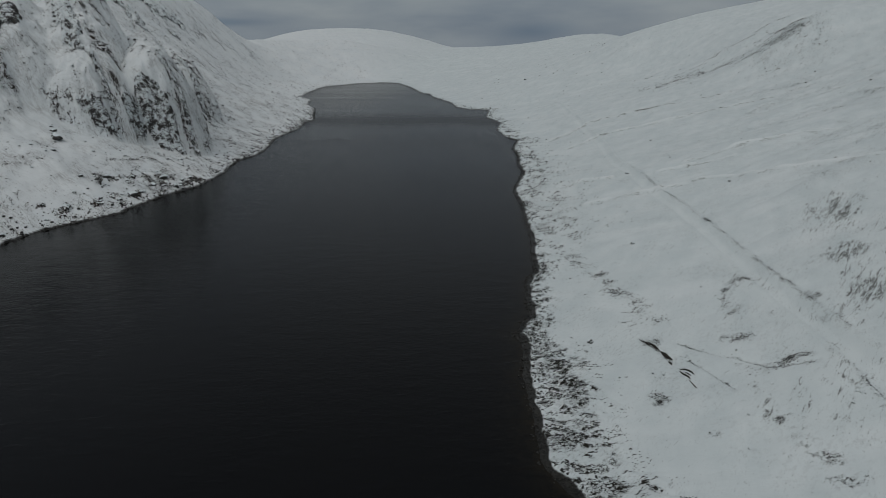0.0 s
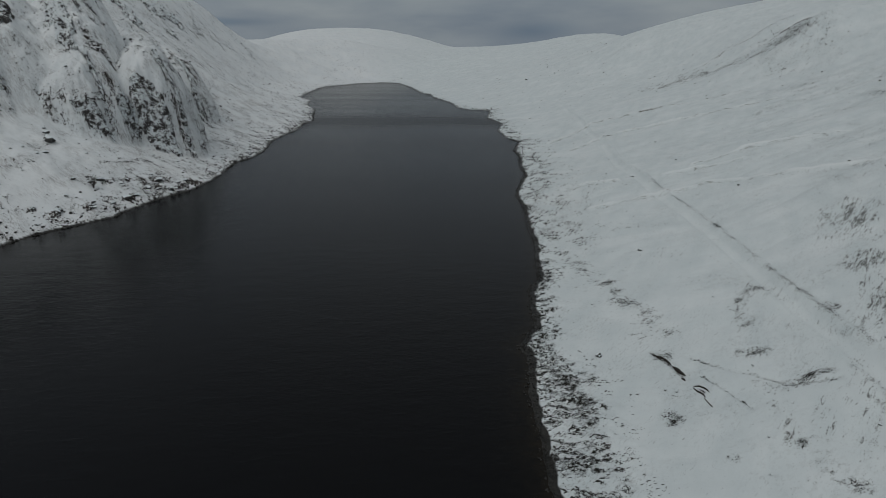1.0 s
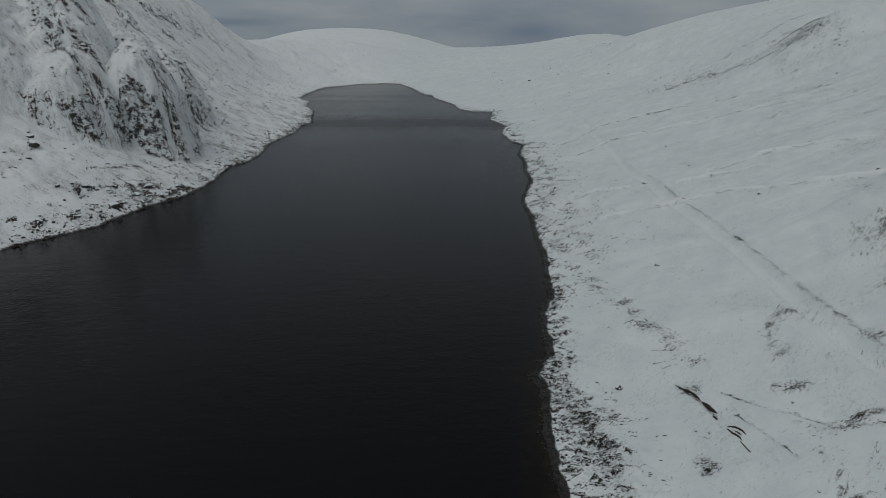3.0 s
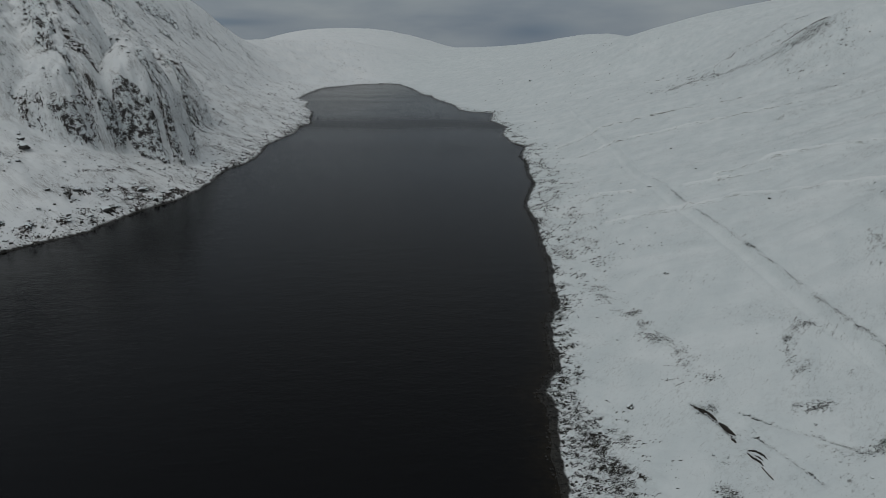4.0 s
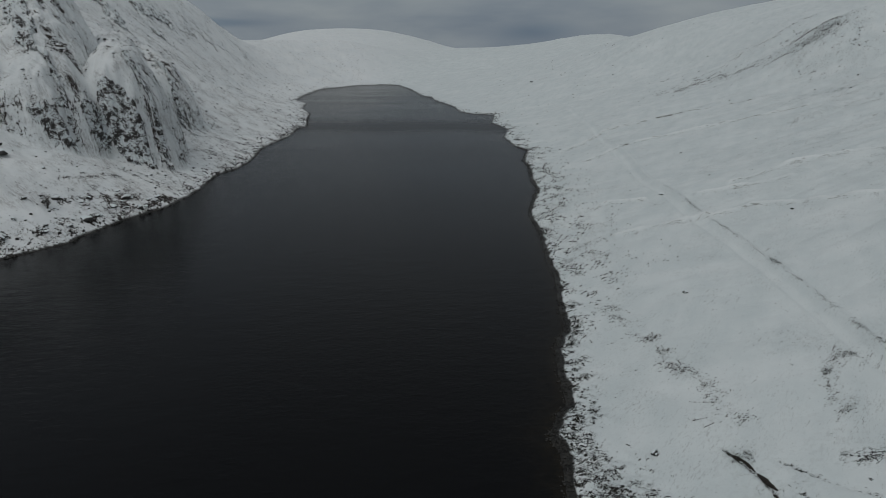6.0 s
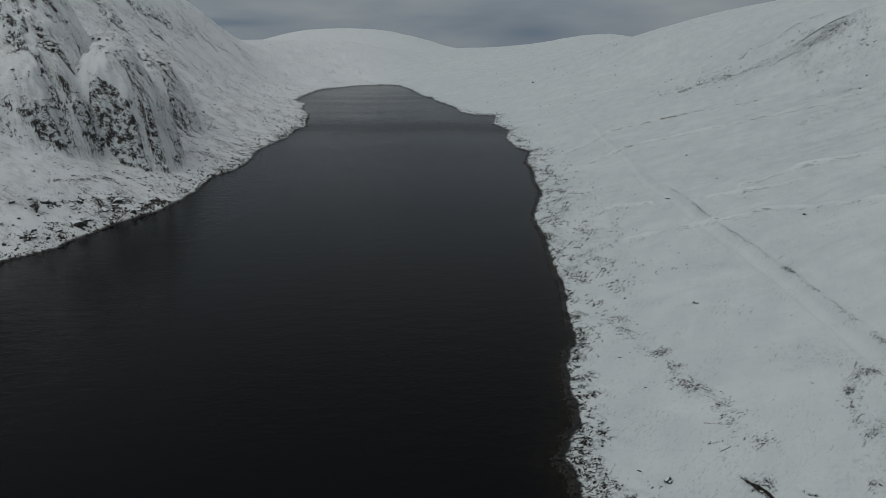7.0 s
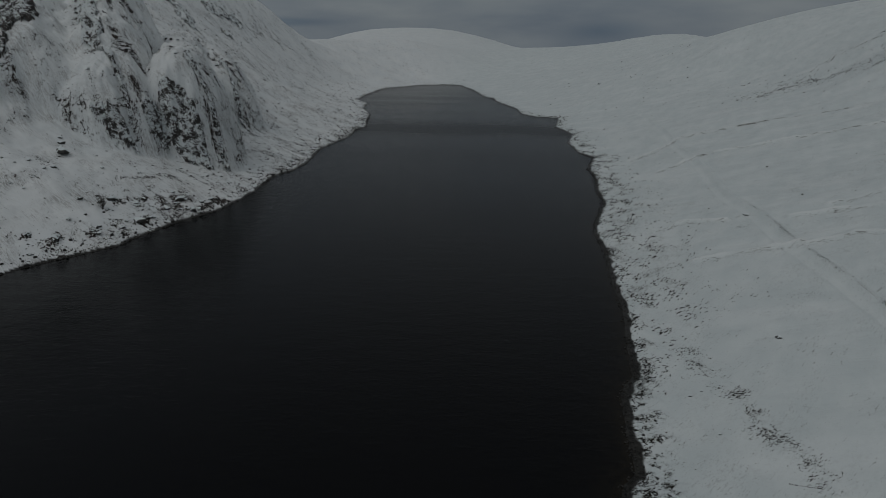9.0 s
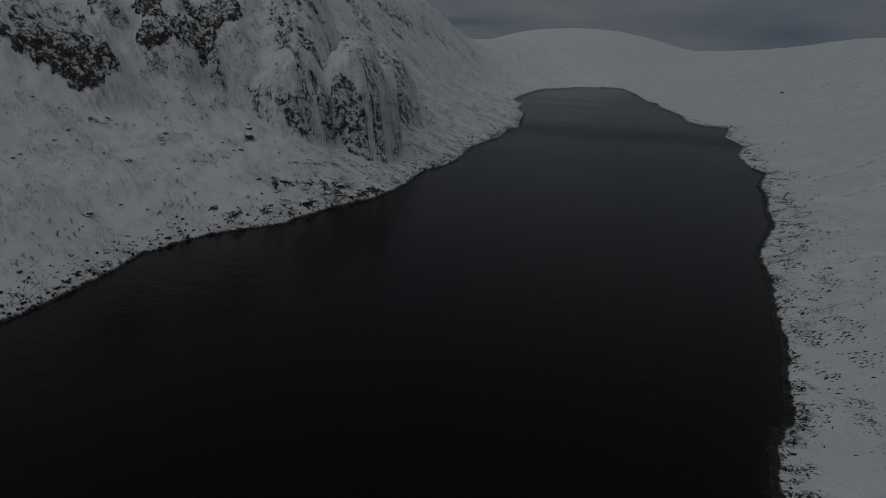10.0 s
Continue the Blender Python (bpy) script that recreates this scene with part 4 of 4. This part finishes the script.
# scattered single boulders on the west side
x, y, z, rng = scatter(2600, 3, (-330, -175, 190, 620), lambda x, y, d, side, bare, ribs: (side < 0.5) * (d > 1.5) * (ribs < 0.2) * np.clip(bare, 0, 1) * 0.55)
for k in range(min(len(x), 190)):
    boulder(int(rng.integers(KINDS)), x[k], y[k], float(1.1 + 2.9 * rng.random() ** 2), float(rng.uniform(0, 360)), float(z[k]),
            "rough grey rock poking through thin snow on the hillside", "loose rocks on the west slope")
for base, cap in BOULDER_MESHES:
    bpy.data.objects.remove(cap)
    bpy.data.objects.remove(base)


def stone_field(name, spots, sizes, material, label, category, seed, tall=0.6):
    """Very many loose stones as one mesh; each a squashed, twisted block of eight corners."""
    x, y, z = spots
    count = len(x)
    rng = np.random.default_rng(seed)
    corner = np.array([(-1, -1, -1), (1, -1, -1), (1, 1, -1), (-1, 1, -1), (-0.7, -0.7, 1), (0.7, -0.7, 1), (0.7, 0.7, 1), (-0.7, 0.7, 1)], float)
    face = np.array([(3, 2, 1, 0), (4, 5, 6, 7), (0, 1, 5, 4), (1, 2, 6, 5), (2, 3, 7, 6), (3, 0, 4, 7)])
    block = corner[None] * (1 + 0.35 * rng.uniform(-1, 1, (count, 8, 3)))
    block *= np.stack([sizes, sizes * rng.uniform(0.5, 0.9, count), sizes * tall * rng.uniform(0.6, 1.1, count)], -1)[:, None] / 2
    a = rng.uniform(0, 2 * np.pi, count)
    c, s = np.cos(a)[:, None], np.sin(a)[:, None]
    co = np.stack([block[..., 0] * c - block[..., 1] * s + x[:, None], block[..., 0] * s + block[..., 1] * c + y[:, None],
                   block[..., 2] + (z + 0.12 * sizes)[:, None]], -1).reshape(-1, 3)
    faces = (face[None] + 8 * np.arange(count)[:, None, None]).reshape(-1, 4)
    me = bpy.data.meshes.new(name)
    me.from_pydata(co.tolist(), [], faces.tolist())
    me.materials.append(material)
    return tagged(new(name, me), label, category, kind="stuff")


x, y, z, rng = scatter(60000, 5, (-245, -165, 195, 960), lambda x, y, d, side, bare, ribs: (side < 0.5) * (d > -0.8) * np.exp(-np.maximum(d, 0) / 7) * 0.42)
stone_field("shore_stones", (x, y, z), 0.3 + 1.5 * rng.random(len(x)) ** 3.5, SHORE_STONE, "band of dark wet stones along the western waterline", "stones", 6)
x, y, z, rng = scatter(60000, 7, (20, 95, 90, 640), lambda x, y, d, side, bare, ribs: (side > 0.5) * (d > -1.6) * np.exp(-np.maximum(d, 0) / 2.6) * 0.8)
stone_field("shore_stones", (x, y, z), 0.25 + 0.65 * rng.random(len(x)) ** 2.5, SHORE_STONE, "dark shingle and cobbles along the eastern waterline", "stones", 8)
x, y, z, rng = scatter(90000, 9, (-420, -175, 190, 900), lambda x, y, d, side, bare, ribs: (side < 0.5) * (d > 4) * (0.012 + 0.45 * np.clip(bare - 0.13, 0, 1)))
stone_field("slope_stones", (x, y, z), 0.3 + 1.1 * rng.random(len(x)) ** 3, ROCK, "loose dark stones strewn over the snowy western slope", "stones", 10)
SCREE = [([(295, 791), (326, 816), (352, 834), (361, 800), (364, 760)], 10, 0.30), ([(370, 846), (417, 876), (427, 850), (464, 876), (493, 881)], 3, 0.25), ([(448, 810), (407, 717), (406, 700), (416, 690)], 9, 0.42),
         ([(367, 704), (372, 698)], 8, 0.35), ([(372, 645), (372, 640)], 6, 0.25), ([(410, 665), (422, 657)], 6, 0.25)]
x, y, z, rng = scatter(110000, 11, (270, 510, 600, 890), lambda x, y, d, side, bare, ribs: np.max([thick * np.exp(-line_distance(x, y, line) / half) for line, half, thick in SCREE], 0) * ramp(-0.2, 0.3, fbm(x / 14, y / 10, 3, 311)))
stone_field("scree", (x, y, z), 0.45 + 1.1 * rng.random(len(x)) ** 2.5, ROCK, "dark scree of broken blocks high on the eastern slope", "scree", 12)
x, y, z, rng = scatter(60000, 17, (-520, -170, 560, 1500), lambda x, y, d, side, bare, ribs: (side < 0.5) * (d > 1) * (d < 260) * (0.015 + 0.30 * np.clip(bare - 0.08, 0, 1)) * np.exp(-np.maximum(d, 0) / 130))
stone_field("slope_stones", (x, y, z), 0.7 + 1.9 * rng.random(len(x)) ** 3, ROCK, "dark stones dotted over the far snowy hillside", "stones", 18)
x, y, z, rng = scatter(1500, 19, (70, 430, 120, 1500), lambda x, y, d, side, bare, ribs: (side > 0.5) * (d > 8) * (0.10 + 0.5 * np.clip(bare, 0, 1)))
stone_field("moor_stones", (x, y, z), 0.4 + 1.2 * rng.random(len(x)) ** 3 + y / 1500, ROCK, "single small stones dotted over the snowy moor", "stones", 20)


def tufts(name, spots, sizes, label, seed):
    """Low clumps of heather and rank grass: a handful of bent blades each, joined."""
    x, y, z = spots
    count, blades = len(x), 7
    rng = np.random.default_rng(seed)
    a = rng.uniform(0, 2 * np.pi, (count, blades))
    lean = rng.uniform(0.25, 0.9, (count, blades)) * sizes[:, None]
    rise = rng.uniform(0.35, 0.8, (count, blades)) * sizes[:, None]
    wide = 0.16 * sizes[:, None]
    dx, dy = np.cos(a), np.sin(a)
    root = np.stack([x[:, None] + 0 * a, y[:, None] + 0 * a, z[:, None] - 0.05 + 0 * a], -1)
    sidew = np.stack([-dy * wide, dx * wide, 0 * a], -1)
    middle = root + np.stack([dx * lean * 0.45, dy * lean * 0.45, rise], -1)
    tip = root + np.stack([dx * lean, dy * lean, rise * 0.75], -1)
    co = np.stack([root - sidew, root + sidew, middle + sidew, middle - sidew, tip], 2).reshape(-1, 3)
    base = 5 * np.arange(count * blades)[:, None]
    quads, tris = (base + [0, 1, 2, 3]).tolist(), (base + [3, 2, 4]).tolist()
    me = bpy.data.meshes.new(name)
    me.from_pydata(co.tolist(), [], quads + tris)
    me.materials.append(HEATHER)
    return tagged(new(name, me), label, "heather", kind="stuff")


x, y, z, rng = scatter(90000, 13, (25, 130, 92, 420), lambda x, y, d, side, bare, ribs: (side > 0.5) * (d > 2.5) * np.clip(bare - 0.28, 0, 1) * 0.35)
tufts("heather_tufts", (x, y, z), 0.22 + 0.36 * rng.random(len(x)), "dark winter heather and grass tufts standing through the snow", 14)


def strokes(name, spots, lengths, label, seed, fat=0.30, turn=None, material=HEATHER):
    """Low ridges of heather laid bare on their lee side: short, bent, three-edged lengths that lie along the ground, joined."""
    x, y = spots[:2]
    count = len(x)
    rng = np.random.default_rng(seed)
    a = np.radians(np.interp(y, [110, 200, 330, 700], [16, 30, 46, 55])) if turn is None else turn
    a = a + np.radians(rng.normal(0, 17 if turn is None else 9, count))
    bend = rng.normal(0, 0.11, count) * lengths
    s = np.array([-0.5, -0.2, 0.15, 0.5])
    px = x[:, None] + np.cos(a)[:, None] * s * lengths[:, None] - np.sin(a)[:, None] * bend[:, None] * (1 - 4 * s**2)
    py = y[:, None] + np.sin(a)[:, None] * s * lengths[:, None] + np.cos(a)[:, None] * bend[:, None] * (1 - 4 * s**2)
    pz = ground(px.ravel(), py.ravel())[0].reshape(px.shape)
    wide = lengths[:, None] * fat * np.array([0.25, 1.0, 0.85, 0.2]) * rng.uniform(0.6, 1.25, (count, 4))
    nx, ny = -np.sin(a)[:, None], np.cos(a)[:, None]
    low = np.stack([px + nx * wide / 2, py + ny * wide / 2, pz - 0.12], -1)
    top = np.stack([px + nx * wide * 0.1, py + ny * wide * 0.1, pz + 0.55 * wide], -1)
    near = np.stack([px - nx * wide / 2, py - ny * wide / 2, pz - 0.12], -1)
    co = np.stack([low, top, near], 2).reshape(-1, 3)
    face = np.array([(3 * k + j, 3 * k + j + 1, 3 * k + j + 4, 3 * k + j + 3) for k in range(3) for j in range(2)])
    me = bpy.data.meshes.new(name)
    me.from_pydata(co.tolist(), [], (face[None] + 12 * np.arange(count)[:, None, None]).reshape(-1, 4).tolist())
    me.materials.append(material)
    return tagged(new(name, me), label, "heather" if material == HEATHER else "grass", kind="stuff")


def along_lines(lines, count, spread, seed, aside=0.0):
    """Places strewn along lines in broken clumps, and the direction of the line at each."""
    rng = np.random.default_rng(seed)
    legs = np.array([(*a, *b) for line in lines for a, b in zip(line, line[1:])], float)
    run = np.hypot(legs[:, 2] - legs[:, 0], legs[:, 3] - legs[:, 1])
    leg = legs[rng.choice(len(legs), count, p=run / run.sum())]
    s, off = rng.random(count), rng.normal(aside, spread, count)
    turn = np.arctan2(leg[:, 3] - leg[:, 1], leg[:, 2] - leg[:, 0])
    x, y = leg[:, 0] + (leg[:, 2] - leg[:, 0]) * s - np.sin(turn) * off, leg[:, 1] + (leg[:, 3] - leg[:, 1]) * s + np.cos(turn) * off
    keep = rng.random(count) < ramp(-0.25, 0.35, fbm(x / 9, y / 9, 3, 349 + seed))
    return x[keep], y[keep], turn[keep], rng


def belt_weight(x, y, d, side, bare, ribs):
    """The rough ground behind the eastern shore, thick in clumps and thinning out inland."""
    clump = fbm(x / 10, y / 14, 3, 337)
    reach = np.interp(y, [178, 215, 260, 300, 380, 520, 900], [9, 8, 12, 30, 28, 20, 13])
    return (side > 0.5) * (d > 1.5) * np.exp(-((d / reach) ** 2.2)) * ramp(-0.15, 0.35, clump) * np.interp(y, [178, 230, 600, 1000], [0.8, 0.9, 0.5, 0.12])


x, y, z, rng = scatter(130000, 23, (25, 125, 178, 1000), belt_weight)
strokes("heather_strokes", (x, y, z), (0.55 + 1.8 * rng.random(len(x)) ** 2) * np.interp(y, [180, 260, 400, 1000], [0.55, 0.85, 1.05, 1.6]), "dark heather strokes scattered through the snow behind the shore", 24)
x, y, z, rng = scatter(30000, 25, (25, 75, 95, 182), lambda x, y, d, side, bare, ribs: (side > 0.5) * (d > 2.0) * np.clip(1.5 - d / np.interp(y, *EDGE_BELT), 0, 1) * ramp(0.0, 0.3, fbm((x + 0.3 * y) / 9, (y - 0.3 * x) / 3.5, 3, 341)) * 0.6)
strokes("heather_strokes", (x, y, z), 0.35 + 1.0 * rng.random(len(x)) ** 2, "bold dark ridges of heather standing out of snow hummocks", 26)
x, y, z, rng = scatter(60000, 27, (60, 175, 95, 340), lambda x, y, d, side, bare, ribs: (side > 0.5) * (d > 14) * np.clip(bare - 0.16, 0, 1) * 2.0 * ramp(-0.2, 0.3, fbm(x / 5, y / 3.5, 3, 343)))
strokes("heather_strokes", (x, y, z), 0.3 + 0.7 * rng.random(len(x)) ** 2, "short dark heather strokes along banks and verges of the moor", 28)
x, y, turn, rng = along_lines([BANK], 3000, 2.2, 29)
strokes("heather_strokes", (x, y), 0.35 + 0.8 * rng.random(len(x)) ** 2, "broken dark fringe of heather along an old bank", 30)
# added grey strokes draw the shaded side of the ridges as thin lines
x, y, turn, rng = along_lines(DRIFT_RIDGES, 2600, 0.7, 33, -2.6)
strokes("grass_and_shade_strokes", (x, y), (1.0 + 2.4 * rng.random(len(x)) ** 2) * np.interp(y, [250, 650], [0.8, 1.5]), "thin grey strokes for the shade along the foot of long snowdrifts", 34, 0.07, turn, RIDGE_SHADE)
x, y, turn, rng = along_lines([[(track + 5.4, along) for track, along in TRACK if 150 < along < 345]], 1500, 0.7, 37)
strokes("heather_strokes", (x, y), 0.3 + 0.6 * rng.random(len(x)) ** 2, "dark heather dashes along the upper verge of the track", 38)
x, y, turn, rng = along_lines(HUMPS, 1700, 1.2, 41)
strokes("heather_strokes", (x, y), 0.3 + 0.7 * rng.random(len(x)) ** 2, "dark heather overhanging the edges of peat humps", 42)
x, y, turn, rng = along_lines(DITCHES, 500, 0.35, 43)
strokes("grass_and_shade_strokes", (x, y), 0.5 + 0.9 * rng.random(len(x)) ** 2, "thin dark line of grass along a snow-filled ditch", 44, 0.13, turn)
x, y, z, rng = scatter(40000, 15, (130, 215, 130, 300), lambda x, y, d, side, bare, ribs: np.clip(bare - 0.22, 0, 1) * 0.6)
tufts("heather_tufts", (x, y, z), 0.22 + 0.3 * rng.random(len(x)), "thin brown heather showing through drifted snow upslope", 16)


# ---- peat banks, fallen dyke, timber on the moor ----
def bank_mesh(line, width, height, seed):
    """A ragged bank of peat along a line: steep and bare in front, rounded over the back."""
    bm = bmesh.new()
    rows = []
    pts = [Vector((px, py, 0)) for px, py in line]
    steps = 9
    for i in range(len(pts) - 1):
        for k in range(steps if i < len(pts) - 2 else steps + 1):
            rows.append((pts[i].lerp(pts[i + 1], k / steps), (pts[i + 1] - pts[i]).normalized()))
    zs = ground(np.array([p.x for p, _ in rows]), np.array([p.y for p, _ in rows]))[0]
    rings = []
    for k, (p, way) in enumerate(rows):
        s = k / (len(rows) - 1)
        swell = math.sin(math.pi * min(max(s, 0.03), 0.97)) ** 0.5 * (1 + 0.85 * noise.noise(Vector((k * 0.62, seed, 0))))
        across = Vector((way.y, -way.x, 0))
        shift = 0.35 * noise.noise(Vector((k * 0.3, seed + 7, 0)))
        ring = []
        for a, b in ((-0.5, -0.35), (-0.46, 0.35), (-0.30, 0.85), (0.0, 1.0), (0.30, 0.72), (0.5, -0.35)):
            jitter = 0.10 * noise.noise(Vector((k * 0.8, a * 5, seed)))
            ring.append(bm.verts.new(p + across * (a * width * swell + shift + jitter) + Vector((0, 0, zs[k] + (b + jitter) * height * swell))))
        rings.append(ring)
    for one, two in zip(rings, rings[1:]):
        for k in range(5):
            bm.faces.new((one[k], one[k + 1], two[k + 1], two[k]))
    bm.faces.new(rings[0])
    bm.faces.new(rings[-1][::-1])
    bmesh.ops.recalc_face_normals(bm, faces=bm.faces)
    return bm


PEAT_BANKS = [([(71.0, 174.5), (72.4, 171.6), (73.2, 169.2), (73.6, 167.6)], 0.6, 0.5), ([(73.8, 167.0), (74.5, 164.4), (75.6, 161.4)], 1.2, 0.6),
              ([(73.9, 160.4), (74.4, 158.6)], 0.7, 0.45)]
for k, (line, width, height) in enumerate(PEAT_BANKS):
    bank = part("peat_bank", bank_mesh(line, width, height, 11 + 5 * k), PEAT)
    tagged(bank, "black eroded peat bank cut through the snow", "peat bank", "peat banks by the burn")

hollow = new("peat_hollow")
hollow.matrix_basis = pose(77, 152, 0)
tagged(hollow, "oval snow-filled hollow with a broken black peat rim", "peat hollow")
for k, (line, width, height) in enumerate([([(75.0, 154.6), (75.3, 152.8), (76.2, 151.0), (76.6, 149.6)], 0.45, 0.45),
                                           ([(75.3, 155.0), (76.6, 154.8), (77.9, 153.2), (78.3, 151.2)], 0.5, 0.45),
                                           ([(76.2, 153.2), (76.9, 152.0), (77.2, 151.2)], 0.3, 0.3)]):
    rim = part("rim", bank_mesh(line, width, height, 31 + 3 * k), PEAT)
    rim.parent, rim.matrix_parent_inverse = hollow, hollow.matrix_basis.inverted()


def fallen_dyke(line, count, size, seed):
    """What is left of a drystone dyke: a row of separate stones."""
    rng = random.Random(seed)
    (ax, ay), (bx, by) = line
    thing = new("fallen_dyke")
    thing.matrix_basis = pose((ax + bx) / 2, (ay + by) / 2, level((ax + bx) / 2, (ay + by) / 2))
    tagged(thing, "low remains of a drystone dyke in the snow", "stone dyke", "remains of dykes")
    back = thing.matrix_basis.inverted()
    shapes = [part("stone", lump(seed * 7 + k, 1, 1.0, 0.8, 0.7), SHORE_STONE) for k in range(3)]
    for k in range(count):
        s = (k + rng.uniform(-0.3, 0.3)) / (count - 1)
        px, py = ax + (bx - ax) * s, ay + (by - ay) * s
        ob = shapes[k] if k < 3 else new("stone", shapes[k % 3].data)
        ob.parent = thing
        big = size * rng.uniform(0.6, 1.25)
        ob.matrix_basis = back @ pose(px, py, level(px, py) + 0.1 * big, 0, 0, rng.uniform(0, 360)) @ Matrix.Diagonal((big / 2, big / 2, big / 2, 1))
    return thing


fallen_dyke(((69.5, 195.6), (75.0, 193.6)), 13, 0.42, 1)
fallen_dyke(((66.6, 187.0), (70.4, 187.6)), 6, 0.45, 2)
fallen_dyke(((68.6, 184.2), (71.6, 185.6)), 8, 0.42, 3)


def beam(length, thick, seed):
    """A split, weathered length of timber along x."""
    bm = bmesh.new()
    bmesh.ops.create_cone(bm, cap_ends=True, segments=7, radius1=thick / 2, radius2=thick * 0.38, depth=length)
    bmesh.ops.rotate(bm, verts=bm.verts, cent=(0, 0, 0), matrix=Matrix.Rotation(radians(90), 3, "Y"))
    bmesh.ops.subdivide_edges(bm, edges=[e for e in bm.edges if e.calc_length() > length / 2], cuts=5)
    for v in bm.verts:
        v.co += Vector((0, 0.2, 0.2)) * thick * noise.noise(v.co * 1.5 + Vector((seed, 0, 0)))
    return bm


plank = part("timber", beam(4.2, 0.34, 3), TIMBER)
plank.matrix_basis = pose(76.3, 147.4, level(76.3, 147.4) + 0.16, 0, 0, 97)
tagged(plank, "weathered grey timber lying half buried in snow", "timber")

post = new("fence_post")
post.matrix_basis = pose(123.2, 175.4, level(123.2, 175.4))
tagged(post, "single leaning wooden fence post in the snow", "fence post")
stake = part("stake", beam(1.7, 0.16, 5), TIMBER, post)
stake.matrix_basis = pose(0, 0, 0.7, 0, -84, 20)
lid = part("snow_cap", lump(4, 1, 1, 1, 0.7), CAP, post, "small tuft of snow on its top")
lid.matrix_basis = pose(-0.09, -0.03, 1.56) @ Matrix.Diagonal((0.1, 0.1, 0.1, 1))


# ---- birches on the west shore ----
def limb(bm, start, way, length, thick, rng, depth):
    """A tapering, bending branch that forks into thinner ones."""
    here, sides, segs = start.copy(), 5 if depth < 2 else 3, 4
    ring_before = None
    for k in range(segs + 1):
        radius = thick * (1 - 0.75 * k / segs)
        quat = way.to_track_quat("Z", "Y")
        ring = [bm.verts.new(here + quat @ Vector((math.cos(2 * math.pi * a / sides) * radius, math.sin(2 * math.pi * a / sides) * radius, 0))) for a in range(sides)]
        if ring_before:
            for a in range(sides):
                bm.faces.new((ring_before[a], ring_before[(a + 1) % sides], ring[(a + 1) % sides], ring[a]))
        ring_before = ring
        if depth < 2 and k >= 1:
            for _ in range(2 if depth else 3):
                turn = Vector((rng.uniform(-1, 1), rng.uniform(-1, 1), rng.uniform(0.0, 0.9))).normalized()
                limb_tips.append((here.copy(), (way * 0.5 + turn).normalized(), length * rng.uniform(0.35, 0.6), radius * 0.55, depth + 1))
        here = here + way * (length / segs)
        way = (way + Vector((rng.uniform(-1, 1), rng.uniform(-1, 1), rng.uniform(-0.2, 0.6))) * 0.22).normalized()
    return bm


def birch(height, seed, stems):
    """A bare multi-stemmed birch: trunk and twigs."""
    rng = random.Random(seed)
    trunk, twigs = bmesh.new(), bmesh.new()
    limb_tips.clear()
    for _ in range(stems):
        lean = Vector((rng.uniform(-0.35, 0.35), rng.uniform(-0.35, 0.35), 1)).normalized()
        limb(trunk, Vector((rng.uniform(-0.1, 0.1) * stems, rng.uniform(-0.1, 0.1) * stems, -0.1)), lean, height * rng.uniform(0.7, 1.0), 0.022 * height, rng, 0)
    while limb_tips:
        start, way, length, thick, depth = limb_tips.pop()
        limb(twigs, start, way, length, max(thick, 0.028), rng, depth)
    thing = new("birch")
    part("trunk", trunk, BARK, thing)
    part("twigs", twigs, BARK, thing, "bare dark winter twigs")
    return thing


limb_tips = []
SAPLINGS = [(-253, 310), (-251, 311), (-250, 315), (-250, 318), (-247, 316), (-249, 322), (-247, 320), (-243, 319), (-251, 323), (-248, 327),
            (-257, 328), (-259, 327), (-251, 313), (-241, 322), (-249, 229), (-247, 231), (-247, 224), (-245, 223), (-257, 250), (-255, 249),
            (-252, 252), (-258, 255), (-253, 256), (-256, 260), (-263, 252), (-262, 262), (-252, 238), (-259, 229), (-259, 241)]
models = [birch(2.6, 21 + k, 1) for k in range(4)]
rng = random.Random(8)
for k, (px, py) in enumerate(SAPLINGS):
    m = pose(px, py, level(px, py) - 0.05, 0, 0, rng.uniform(0, 360))
    size = rng.uniform(0.6, 1.15)
    one = models[k] if k < 4 else copy_thing(models[k % 4], m)
    one.matrix_basis = m @ Matrix.Scale(size, 4)
    tagged(one, "leafless young birch standing in hillside snow", "birch tree", "young birches by the burn")
for px, py in ((-268, 1468), (-262, 1474), (-254, 1490), (-246, 1498), (-274, 1455)):
    one = copy_thing(models[int(-px) % 4], pose(px, py, level(px, py)))
    one.matrix_basis = pose(px, py, level(px, py) - 0.1, 0, 0, px) @ Matrix.Scale(1.3, 4)
    tagged(one, "bare birch at the head of the lake, dark against snow", "birch tree", "birches at the lake head")
tree = birch(6.4, 77, 7)
tree.matrix_basis = pose(-222.5, 367.5, level(-222.5, 367.5) - 0.1)
tagged(tree, "bushy leafless birch with many stems above the shore", "birch tree")
